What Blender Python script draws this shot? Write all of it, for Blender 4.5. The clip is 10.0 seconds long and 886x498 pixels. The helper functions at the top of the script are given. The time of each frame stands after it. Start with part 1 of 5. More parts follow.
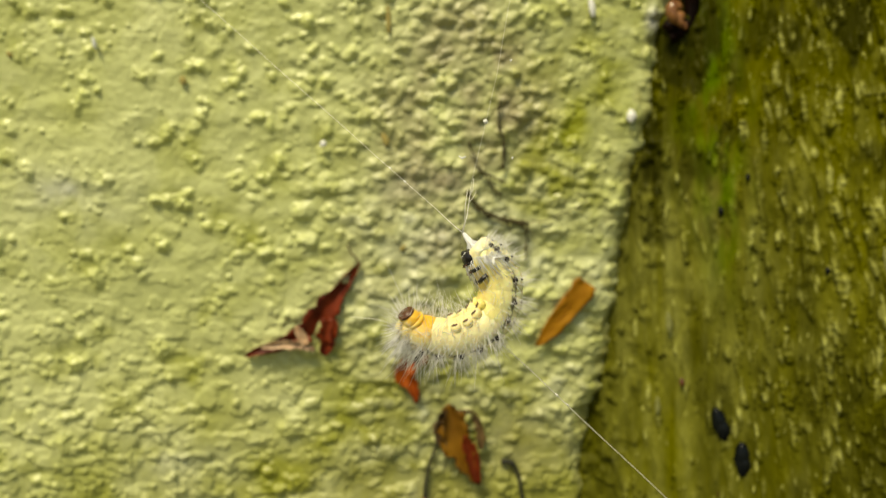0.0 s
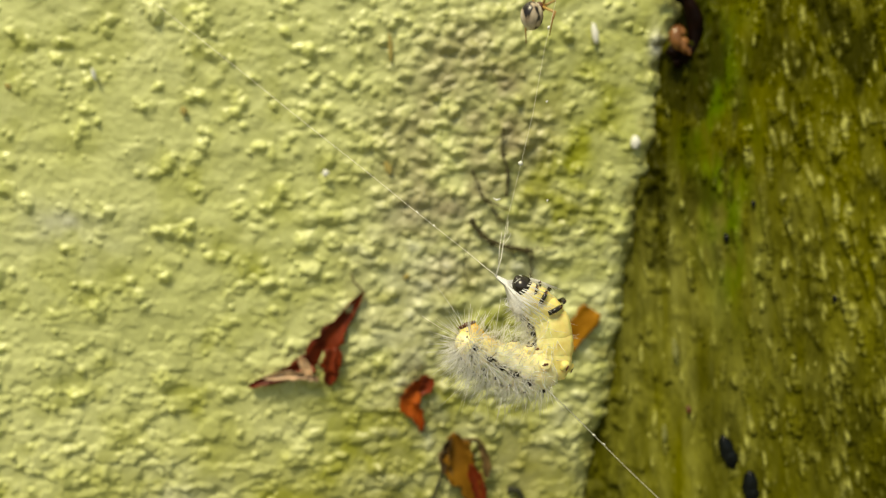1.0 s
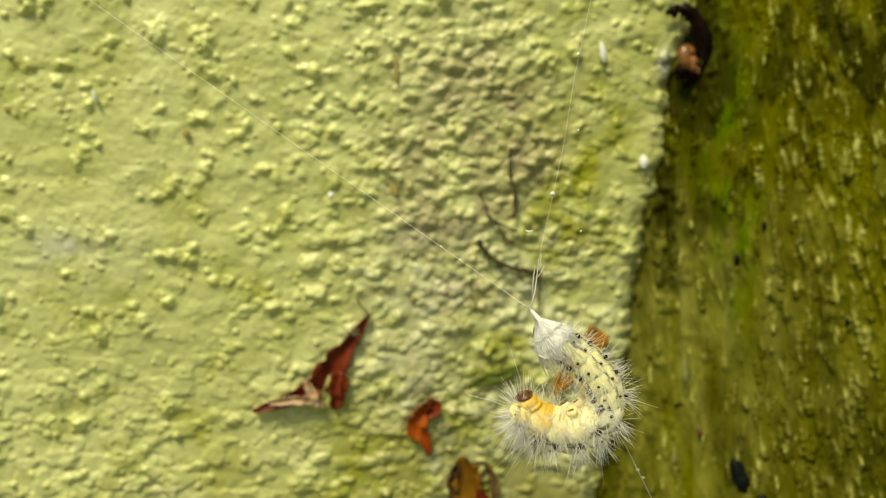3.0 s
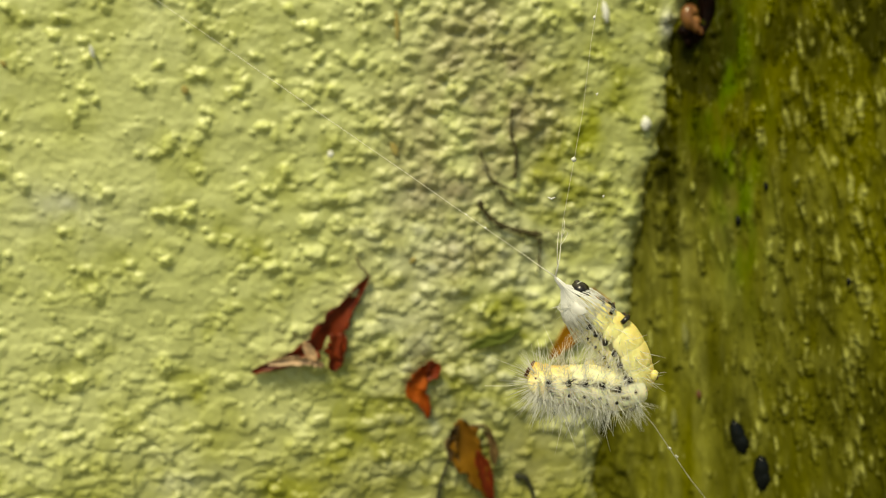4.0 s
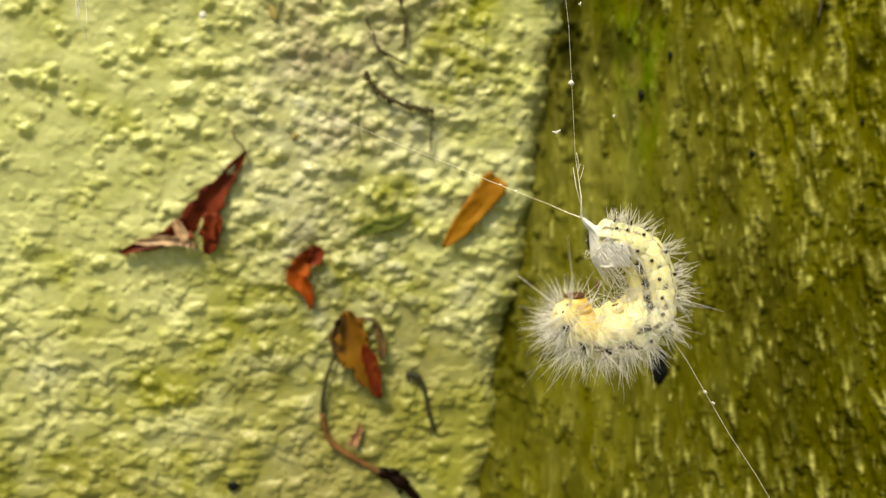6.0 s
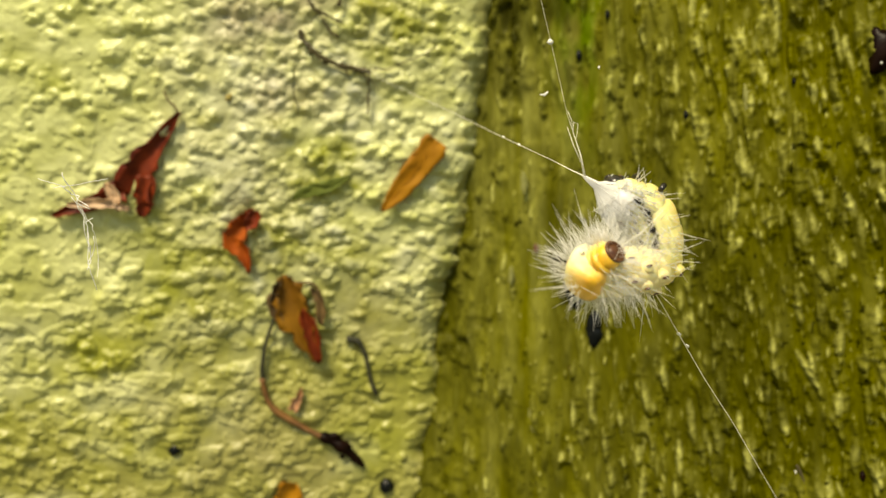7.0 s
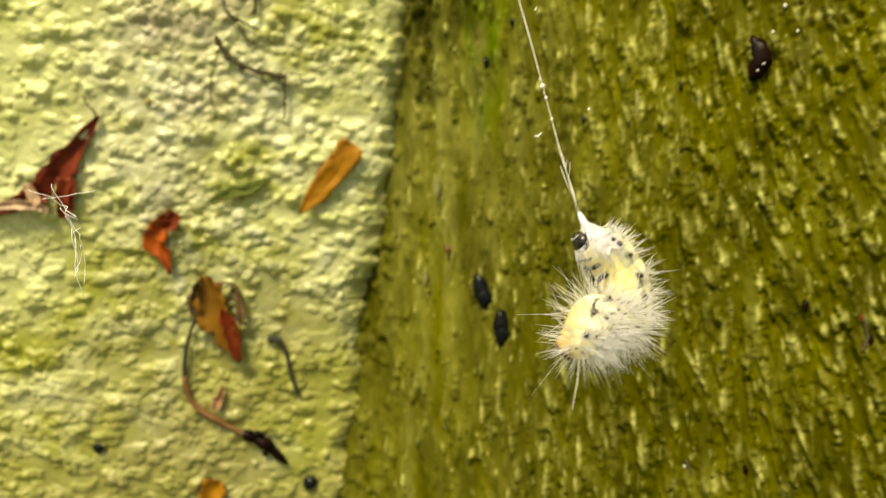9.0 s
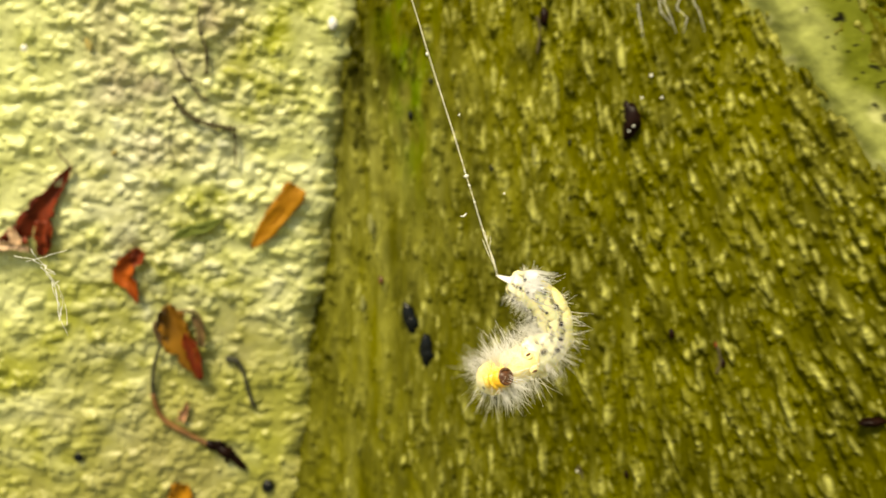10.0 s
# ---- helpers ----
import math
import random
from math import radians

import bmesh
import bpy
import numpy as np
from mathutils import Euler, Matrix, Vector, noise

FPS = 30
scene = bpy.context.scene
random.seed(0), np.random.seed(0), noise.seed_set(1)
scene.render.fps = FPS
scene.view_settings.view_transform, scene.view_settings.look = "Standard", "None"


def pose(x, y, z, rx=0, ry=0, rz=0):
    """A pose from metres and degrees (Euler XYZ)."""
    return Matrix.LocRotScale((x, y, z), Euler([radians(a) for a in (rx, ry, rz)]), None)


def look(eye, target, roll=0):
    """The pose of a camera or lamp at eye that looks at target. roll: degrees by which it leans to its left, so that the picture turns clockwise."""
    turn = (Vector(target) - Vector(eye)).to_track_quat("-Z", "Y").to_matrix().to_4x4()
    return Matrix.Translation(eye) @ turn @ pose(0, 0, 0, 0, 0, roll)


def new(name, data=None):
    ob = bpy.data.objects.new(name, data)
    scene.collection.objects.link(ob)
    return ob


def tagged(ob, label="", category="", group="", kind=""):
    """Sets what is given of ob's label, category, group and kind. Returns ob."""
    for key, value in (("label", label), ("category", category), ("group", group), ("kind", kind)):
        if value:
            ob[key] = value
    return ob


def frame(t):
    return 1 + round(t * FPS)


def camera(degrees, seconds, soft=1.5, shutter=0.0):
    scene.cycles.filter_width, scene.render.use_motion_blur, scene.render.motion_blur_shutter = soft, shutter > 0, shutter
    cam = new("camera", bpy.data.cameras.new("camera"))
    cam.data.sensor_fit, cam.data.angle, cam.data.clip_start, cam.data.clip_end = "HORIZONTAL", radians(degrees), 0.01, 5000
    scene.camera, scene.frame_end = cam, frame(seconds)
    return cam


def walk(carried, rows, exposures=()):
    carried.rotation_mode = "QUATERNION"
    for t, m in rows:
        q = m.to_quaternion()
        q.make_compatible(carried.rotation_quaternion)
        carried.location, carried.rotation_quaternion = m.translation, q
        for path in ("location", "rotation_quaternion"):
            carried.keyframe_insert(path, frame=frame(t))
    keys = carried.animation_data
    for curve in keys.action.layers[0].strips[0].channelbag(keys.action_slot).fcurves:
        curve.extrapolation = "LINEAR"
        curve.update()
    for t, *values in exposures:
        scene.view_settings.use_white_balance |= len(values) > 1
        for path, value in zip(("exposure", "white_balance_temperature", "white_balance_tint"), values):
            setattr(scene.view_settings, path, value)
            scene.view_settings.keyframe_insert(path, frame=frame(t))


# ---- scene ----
cam = camera(64.6, 10.0, soft=1.15, shutter=0.5)
CM, RISE = 0.01, 1.2          # sizes below are in centimetres; the spot hangs 1.2 m over the ground


def at(x, y, z):
    """A place, from centimetres."""
    return Vector((x * CM, y * CM, RISE + z * CM))


PATH = [
    (0, (0.023, -0.062, 1.477), (0.021, 1.938, 1.486), -0.6),
    (0.5, (-0.004, -0.032, 1.693), (-0.005, 1.968, 1.701), -0.9),
    (1, (-0.084, 0.009, 1.888), (-0.076, 2.009, 1.9), -1.1),
    (1.5, (-0.092, 0.039, 2.131), (-0.088, 2.039, 2.138), -1.4),
    (2, (-0.181, 0.079, 2.354), (-0.165, 2.079, 2.361), -1.5),
    (3.3, (-0.293, 0.187, 2.133), (-0.269, 2.187, 2.143), -1.3),
    (3.5, (-0.359, 0.212, 2.048), (-0.325, 2.212, 2.039), -1.2),
    (4, (-0.311, 0.203, 1.74), (-0.28, 2.202, 1.733), -1.1),
    (4.5, (0.011, 0.306, 1.375), (0.039, 2.306, 1.377), -0.9),
    (5, (0.549, 0.546, 0.768), (0.572, 2.546, 0.761), -0.5),
    (5.5, (0.942, 0.78, 0.418), (0.958, 2.78, 0.394), -0.3),
    (5.7, (1.063, 0.832, 0.32), (1.087, 2.831, 0.289), -0.3),
    (6.8, (1.948, 0.907, -0.062), (1.988, 2.905, -0.148), 0.2),
    (7, (2.067, 0.939, -0.008), (2.115, 2.935, -0.113), 0.0),
    (7.5, (2.398, 0.976, -0.082), (2.446, 2.973, -0.184), 0.1),
    (8, (2.628, 1.004, -0.197), (2.683, 3.001, -0.281), 0.2),
    (8.5, (2.878, 0.964, -0.25), (2.932, 2.962, -0.33), 0.3),
    (9, (3.198, 0.671, -0.047), (3.258, 2.668, -0.138), 0.1),
    (9.5, (3.71, 0.107, 0.341), (3.763, 2.104, 0.25), -0.4),
    (10, (4.304, -0.586, 0.58), (4.346, 1.411, 0.471), -0.6),
]
# the picture warms and brightens a little on the way: seconds, stops, kelvin, tint
LOOKS = [(0.0, 0.14, 8150, 4), (2.0, 0.26, 8250, 2), (3.5, 0.14, 8500, -2), (4.5, 0.11, 8500, -2), (5.5, 0.34, 8300, 6), (7.5, 0.58, 8500, 7), (8.5, 0.64, 8600, 7), (10.0, 0.84, 8700, 7)]
walk(cam, [(t, look(at(*eye), at(*target), roll)) for t, eye, target, roll in PATH], LOOKS)
cam.data.dof.use_dof, cam.data.dof.focus_distance, cam.data.dof.aperture_fstop = True, 0.054, 38.0

# ---- light ----
world = bpy.data.worlds.new("sky")
scene.world = world
world.use_nodes = True
sky = world.node_tree.nodes.new("ShaderNodeTexSky")
sky.sky_type, sky.sun_disc = "NISHITA", False
SUN_UP, SUN_ROUND = 52.0, 205.0   # degrees above the horizon; round from north, clockwise
sky.sun_elevation, sky.sun_rotation = radians(SUN_UP), radians(SUN_ROUND)
world.node_tree.links.new(sky.outputs[0], world.node_tree.nodes["Background"].inputs[0])
world.node_tree.nodes["Background"].inputs[1].default_value = 0.085
sun = new("sun", bpy.data.lights.new("sun", "SUN"))
sun.data.energy, sun.data.angle, sun.data.color = 3.2, radians(18), (1.0, 0.94, 0.78)
toward_sun = Vector((math.sin(radians(SUN_ROUND)) * math.cos(radians(SUN_UP)), math.cos(radians(SUN_ROUND)) * math.cos(radians(SUN_UP)), math.sin(radians(SUN_UP))))
sun.matrix_world = look(Vector((0, 0, RISE)) + toward_sun * 5, (0, 0, RISE))


# ---- materials ----
def material(name):
    m = bpy.data.materials.new(name)
    m.use_nodes = True
    return m, m.node_tree.nodes, m.node_tree.links, m.node_tree.nodes["Principled BSDF"]


def noise_node(nodes, links, scale, detail=4.0, rough=0.55, stretch=None):
    co = nodes.new("ShaderNodeTexCoord")
    n = nodes.new("ShaderNodeTexNoise")
    n.inputs["Scale"].default_value, n.inputs["Detail"].default_value, n.inputs["Roughness"].default_value = scale, detail, rough
    if stretch:
        mp = nodes.new("ShaderNodeMapping")
        mp.inputs["Scale"].default_value = stretch
        links.new(co.outputs["Object"], mp.inputs[0])
        links.new(mp.outputs[0], n.inputs["Vector"])
    else:
        links.new(co.outputs["Object"], n.inputs["Vector"])
    return n


def ramp(nodes, links, value, stops):
    r = nodes.new("ShaderNodeValToRGB")
    el = r.color_ramp.elements
    while len(el) < len(stops):
        el.new(0.5)
    for e, (p, c) in zip(el, stops):
        e.position, e.color = p, (*c, 1)
    links.new(value, r.inputs[0])
    return r.outputs[0]


def mixed(nodes, links, factor, a, b, kind="MIX"):
    m = nodes.new("ShaderNodeMix")
    m.data_type, m.blend_type = "RGBA", kind
    for socket, v in ((m.inputs[0], factor), (m.inputs[6], a), (m.inputs[7], b)):
        if hasattr(v, "is_linked"):
            links.new(v, socket)
        elif isinstance(v, tuple):
            socket.default_value = (*v, 1)
        else:
            socket.default_value = v
    return m.outputs[2]


def bump(nodes, links, bsdf, height, strength, distance):
    b = nodes.new("ShaderNodeBump")
    b.inputs["Strength"].default_value, b.inputs["Distance"].default_value = strength, distance
    links.new(height, b.inputs["Height"])
    links.new(b.outputs[0], bsdf.inputs["Normal"])


def plain(name, dark, light, scale=400.0, rough=0.6, bumpy=0.3, spec=0.5, through_light=0.0):
    """A speckled material between two colours."""
    m, nodes, links, b = material(name)
    n = noise_node(nodes, links, scale)
    links.new(ramp(nodes, links, n.outputs[0], [(0.3, dark), (0.7, light)]), b.inputs["Base Color"])
    b.inputs["Roughness"].default_value = rough
    b.inputs["Specular IOR Level"].default_value = spec
    if bumpy:
        bump(nodes, links, b, n.outputs[0], bumpy, 0.0002)
    if through_light:
        b.inputs["Subsurface Weight"].default_value = through_light
        b.inputs["Subsurface Radius"].default_value = (0.001, 0.0007, 0.0003)
    return m


def wall_material(name, low, high, raised, algae, brown, rough, spec, stretch=None, gritty=0.8):
    """Weathered paint. The mesh carries an attribute: how raised, how green, how brown, how chalky each spot is; light
    and shade painted into the walls ride on it too.
    """
    m, nodes, links, b = material(name)
    stain_and_tone = nodes.new("ShaderNodeAttribute")
    stain_and_tone.attribute_name = "stain_and_tone"
    split = nodes.new("ShaderNodeSeparateColor")
    links.new(stain_and_tone.outputs["Color"], split.inputs[0])
    wide = noise_node(nodes, links, 45.0, 5.0, 0.6, stretch)
    fine = noise_node(nodes, links, 700.0, 4.0, 0.6, stretch)
    c = ramp(nodes, links, wide.outputs[0], [(0.3, low), (0.7, high)])
    c = mixed(nodes, links, split.outputs[0], c, raised)
    c = mixed(nodes, links, split.outputs[1], c, algae)
    c = mixed(nodes, links, split.outputs[2], c, brown)
    c = mixed(nodes, links, stain_and_tone.outputs["Alpha"], c, (0.63, 0.65, 0.53))
    grain = ramp(nodes, links, fine.outputs[0], [(0.3, (0.72, 0.72, 0.66)), (0.65, (1.08, 1.08, 1.05))])
    c = mixed(nodes, links, gritty, c, grain, "MULTIPLY")
    links.new(c, b.inputs["Base Color"])
    gloss = ramp(nodes, links, fine.outputs[0], [(0.3, (rough + 0.2,) * 3), (0.7, (rough - 0.1,) * 3)])
    links.new(mixed(nodes, links, split.outputs[0], gloss, (rough - 0.2,) * 3), b.inputs["Roughness"])
    b.inputs["Specular IOR Level"].default_value = spec
    bump(nodes, links, b, fine.outputs[0], 0.45 * gritty, 0.0003)
    return m


M_LEFT = wall_material("pale_green_plaster", (0.55, 0.59, 0.245), (0.71, 0.745, 0.365), (0.79, 0.84, 0.27), (0.32, 0.35, 0.018), (0.31, 0.275, 0.145), 0.40, 0.5, None, 0.4)
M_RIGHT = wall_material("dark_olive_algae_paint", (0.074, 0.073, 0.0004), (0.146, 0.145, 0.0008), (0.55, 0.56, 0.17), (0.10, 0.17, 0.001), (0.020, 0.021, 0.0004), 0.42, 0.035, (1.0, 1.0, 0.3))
M_LEDGE = wall_material("light_green_ledge_paint", (0.22, 0.25, 0.06), (0.36, 0.39, 0.13), (0.55, 0.56, 0.28), (0.10, 0.12, 0.004), (0.008, 0.008, 0.002), 0.55, 0.04)
M_EARTH = plain("leaf_litter_earth", (0.03, 0.028, 0.014), (0.09, 0.085, 0.04), 6.0, 0.9, 0.0)
M_RED_LEAF = plain("dead_leaf_red_brown", (0.045, 0.005, 0.002), (0.26, 0.04, 0.010), 260.0, 0.45, 0.5, 0.2)
M_ORANGE_LEAF = plain("dead_leaf_orange", (0.17, 0.022, 0.004), (0.46, 0.10, 0.01), 260.0, 0.5, 0.4, 0.2)
M_OCHRE_LEAF = plain("dry_leaf_ochre", (0.27, 0.11, 0.006), (0.42, 0.19, 0.012), 220.0, 0.5, 0.3, 0.2)
M_BROWN_LEAF = plain("dry_leaf_brown", (0.12, 0.05, 0.005), (0.30, 0.14, 0.012), 160.0, 0.55, 0.5, 0.2)
M_PINK_LEAF = plain("pinkish_leaf_scrap", (0.36, 0.15, 0.07), (0.55, 0.30, 0.16), 300.0, 0.6, 0.4)
M_TAN_LEAF = plain("dry_leaf_tan", (0.50, 0.30, 0.16), (0.70, 0.50, 0.32), 300.0, 0.6, 0.4)
M_STEM = plain("dry_stem_brown", (0.06, 0.035, 0.012), (0.17, 0.10, 0.03), 300.0, 0.7, 0.5)
M_TWIG = plain("reddish_brown_twig", (0.10, 0.045, 0.012), (0.28, 0.13, 0.035), 300.0, 0.6, 0.5)
M_DARK_STEM = plain("dark_rotten_stem", (0.018, 0.02, 0.01), (0.05, 0.05, 0.02), 300.0, 0.7, 0.5)
M_CRACK = plain("dark_crack_dirt", (0.03, 0.025, 0.008), (0.08, 0.065, 0.02), 300.0, 0.9, 0.5)
M_POD = plain("black_seed_husk", (0.002, 0.003, 0.003), (0.008, 0.010, 0.010), 350.0, 0.22, 0.9, 0.14)
M_SEED = plain("dark_brown_husk", (0.003, 0.0012, 0.0008), (0.014, 0.005, 0.0025), 500.0, 0.35, 0.6, 0.08)
M_SHELL = plain("brown_snail_shell", (0.08, 0.022, 0.005), (0.34, 0.15, 0.05), 300.0, 0.25, 0.2)
M_WHITE_FLECK = plain("white_droppings", (0.7, 0.72, 0.66), (0.85, 0.85, 0.8), 500.0, 0.5, 0.3)
M_RUST = plain("rust_brown_stain", (0.28, 0.21, 0.06), (0.42, 0.36, 0.12), 300.0, 0.8, 0.4, 0.2)
M_SCUFF = plain("grey_white_dropping", (0.50, 0.54, 0.50), (0.68, 0.70, 0.64), 400.0, 0.6, 0.5)


def fibre_material(name, colour, glow_share, clear_share):
    """Fine fibres that let light through."""
    m, nodes, links, b = material(name)
    b.inputs["Base Color"].default_value = (*colour, 1)
    b.inputs["Roughness"].default_value = 0.4
    glow = nodes.new("ShaderNodeBsdfTranslucent")
    glow.inputs[0].default_value = (*colour, 1)
    clear = nodes.new("ShaderNodeBsdfTransparent")
    both, all_three = nodes.new("ShaderNodeMixShader"), nodes.new("ShaderNodeMixShader")
    both.inputs[0].default_value, all_three.inputs[0].default_value = glow_share, clear_share
    links.new(b.outputs[0], both.inputs[1])
    links.new(glow.outputs[0], both.inputs[2])
    links.new(both.outputs[0], all_three.inputs[1])
    links.new(clear.outputs[0], all_three.inputs[2])
    links.new(all_three.outputs[0], nodes["Material Output"].inputs[0])
    return m


M_HAIR = fibre_material("white_hair", (1.0, 1.0, 0.99), 0.40, 0.25)
M_SILK = fibre_material("white_silk", (0.97, 0.98, 0.98), 0.3, 0.05)
M_FILM = fibre_material("thin_silk_film", (0.99, 0.99, 0.99), 0.22, 0.25)
M_LINE = fibre_material("pale_silk_line", (1.0, 0.99, 0.90), 0.2, 0.0)
M_BLACK = plain("black_chitin", (0.006, 0.005, 0.004), (0.03, 0.024, 0.018), 900.0, 0.25, 0.2)
M_BROWN = plain("brown_chitin", (0.05, 0.016, 0.006), (0.16, 0.06, 0.02), 900.0, 0.35, 0.2)
M_SPIDER_LEG = plain("amber_leg", (0.30, 0.16, 0.04), (0.50, 0.32, 0.10), 900.0, 0.4, 0.0)
M_SMEAR = plain("pale_lichen", (0.14, 0.145, 0.03), (0.26, 0.265, 0.09), 500.0, 0.7, 0.4, 0.2)
M_MOSS = plain("faded_green_leaf", (0.06, 0.085, 0.008), (0.14, 0.18, 0.02), 300.0, 0.8, 0.6)


def skin_material(name, back, flank, belly, marked):
    """Caterpillar skin: belly, flank and back by the local height, with broken dark lines along the back."""
    m, nodes, links, b = material(name)
    co = nodes.new("ShaderNodeTexCoord")
    xyz = nodes.new("ShaderNodeSeparateXYZ")
    links.new(co.outputs["Object"], xyz.inputs[0])
    up = nodes.new("ShaderNodeMapRange")
    up.inputs[1].default_value, up.inputs[2].default_value = -0.0019, 0.0019
    links.new(xyz.outputs[2], up.inputs[0])
    n = noise_node(nodes, links, 1300.0, 3.0)
    c = ramp(nodes, links, up.outputs[0], [(0.12, belly), (0.42, flank), (0.85, back)])
    spots = ramp(nodes, links, n.outputs[0], [(0.35, (0.80, 0.76, 0.62)), (0.6, (1.0, 1.0, 1.0))])
    c = mixed(nodes, links, 0.6, c, spots, "MULTIPLY")
    wide = nodes.new("ShaderNodeMath")
    wide.operation = "ABSOLUTE"
    links.new(xyz.outputs[1], wide.inputs[0])
    across = nodes.new("ShaderNodeMapRange")
    across.inputs[1].default_value, across.inputs[2].default_value = 0.0, 0.0018
    links.new(wide.outputs[0], across.inputs[0])
    k, w = (0.0, 0.0, 0.0), (1.0, 1.0, 1.0)
    lines = ramp(nodes, links, across.outputs[0], [(0.10, k), (0.17, w), (0.27, w), (0.34, k), (0.60, k), (0.66, w), (0.76, w), (0.82, k)])
    broken = noise_node(nodes, links, 1500.0, 2.0, 0.6, (0.45, 1.0, 1.0))
    broken = ramp(nodes, links, broken.outputs[0], [(marked, k), (marked + 0.08, w)])
    top = ramp(nodes, links, up.outputs[0], [(0.56, k), (0.64, (0.85, 0.85, 0.85))])
    dark = mixed(nodes, links, 1.0, mixed(nodes, links, 1.0, lines, broken, "MULTIPLY"), top, "MULTIPLY")
    c = mixed(nodes, links, dark, c, (0.07, 0.06, 0.035))
    links.new(c, b.inputs["Base Color"])
    b.inputs["Roughness"].default_value = 0.42
    b.inputs["Subsurface Weight"].default_value = 0.35
    b.inputs["Subsurface Radius"].default_value = (0.0012, 0.0008, 0.0003)
    b.inputs["Subsurface Scale"].default_value = 0.6
    bump(nodes, links, b, n.outputs[0], 0.3, 0.0002)
    return m


M_SKIN = skin_material("cream_yellow_skin", (0.93, 0.90, 0.54), (0.96, 0.90, 0.40), (0.97, 0.81, 0.29), 0.46)
M_REAR_SKIN = skin_material("cream_rear_skin", (0.94, 0.92, 0.68), (0.96, 0.92, 0.60), (0.97, 0.85, 0.44), 0.46)
M_TAIL_SKIN = skin_material("orange_tail_skin", (0.94, 0.92, 0.70), (0.96, 0.82, 0.38), (0.93, 0.54, 0.06), 0.5)


def banded_abdomen():
    m, nodes, links, b = material("silver_spider_abdomen")
    n = noise_node(nodes, links, 900.0, 2.0, 0.5, (1.0, 1.0, 0.5))
    links.new(ramp(nodes, links, n.outputs[0], [(0.45, (0.012, 0.008, 0.005)), (0.50, (0.45, 0.36, 0.26)), (0.7, (0.80, 0.72, 0.60))]), b.inputs["Base Color"])
    b.inputs["Roughness"].default_value = 0.3
    return m


M_ABDOMEN = banded_abdomen()


# ---- mesh helpers ----
def mesh_of(name, verts, faces, mats, smooth=True, index=None):
    """A mesh from vertices in centimetres."""
    me = bpy.data.meshes.new(name)
    me.from_pydata([tuple(c * CM for c in v) for v in verts], [], faces)
    for m in mats if isinstance(mats, (list, tuple)) else [mats]:
        me.materials.append(m)
    if smooth:
        me.polygons.foreach_set("use_smooth", [True] * len(me.polygons))
    if index:
        me.polygons.foreach_set("material_index", index)
    me.update()
    return me


def part(name, data, parent, label="", m=None):
    """One mesh object under a thing or under a part."""
    ob = new(name, data)
    ob.parent = parent
    if m is not None:
        ob.matrix_basis = m
    return tagged(ob, label) if label else ob


def thing(name, data, place, label, category, group="", kind="", m=None):
    ob = new(name, data)
    ob.matrix_basis = Matrix.Translation(place) @ (m if m is not None else Matrix())
    return tagged(ob, label, category, group, kind)


class Shape:
    """Gathers vertices and faces, in centimetres."""

    def __init__(self):
        self.v, self.f, self.i = [], [], []

    def add(self, verts, faces, index=0):
        n = len(self.v)
        self.v += [tuple(p) for p in verts]
        self.f += [tuple(a + n for a in face) for face in faces]
        self.i += [index] * len(faces)
        return self

    def tube(self, points, radii, sides=6, index=0):
        pts = [Vector(p) for p in points]
        verts, faces = [], []
        ref = None
        for k, p in enumerate(pts):
            d = (pts[min(k + 1, len(pts) - 1)] - pts[max(k - 1, 0)]).normalized()
            if ref is None or abs(ref.dot(d)) > 0.95:
                ref = Vector((0, 0, 1)) if abs(d.z) < 0.8 else Vector((1, 0, 0))
            a = d.cross(ref).normalized()
            ref = a.cross(d)
            r = radii[k] if isinstance(radii, (list, tuple)) else radii
            verts += [p + (a * math.cos(w) + ref * math.sin(w)) * r for w in (2 * math.pi * s / sides for s in range(sides))]
        for k in range(len(pts) - 1):
            faces += [(k * sides + s, k * sides + (s + 1) % sides, (k + 1) * sides + (s + 1) % sides, (k + 1) * sides + s) for s in range(sides)]
        faces += [tuple(range(sides))[::-1], tuple((len(pts) - 1) * sides + s for s in range(sides))]
        return self.add(verts, faces, index)

    def ball(self, centre, radii, rings=8, sides=12, index=0, rough=0.0, turn=None):
        c = Vector(centre)
        rx, ry, rz = radii if isinstance(radii, (list, tuple)) else (radii,) * 3
        verts = []
        for k in range(1, rings):
            a = math.pi * k / rings
            for s in range(sides):
                w = 2 * math.pi * s / sides
                p = Vector((math.sin(a) * math.cos(w), math.sin(a) * math.sin(w), math.cos(a)))
                g = 1 + rough * noise.noise(p * 2.3 + c * 7)
                verts.append(Vector((p.x * rx, p.y * ry, p.z * rz)) * g)
        verts += [Vector((0, 0, rz)), Vector((0, 0, -rz))]
        if turn is not None:
            verts = [turn @ p for p in verts]
        verts = [p + c for p in verts]
        n = (rings - 1) * sides
        faces = [(k * sides + s, (k + 1) * sides + s, (k + 1) * sides + (s + 1) % sides, k * sides + (s + 1) % sides) for k in range(rings - 2) for s in range(sides)]
        faces += [(n, s, (s + 1) % sides) for s in range(sides)]
        faces += [(n + 1, (rings - 2) * sides + (s + 1) % sides, (rings - 2) * sides + s) for s in range(sides)]
        return self.add(verts, faces, index)

    def mesh(self, name, mats, smooth=True):
        return mesh_of(name, self.v, self.f, mats, smooth, self.i if any(self.i) else None)


# ---- relief of the painted surfaces ----
rng = np.random.default_rng(11)


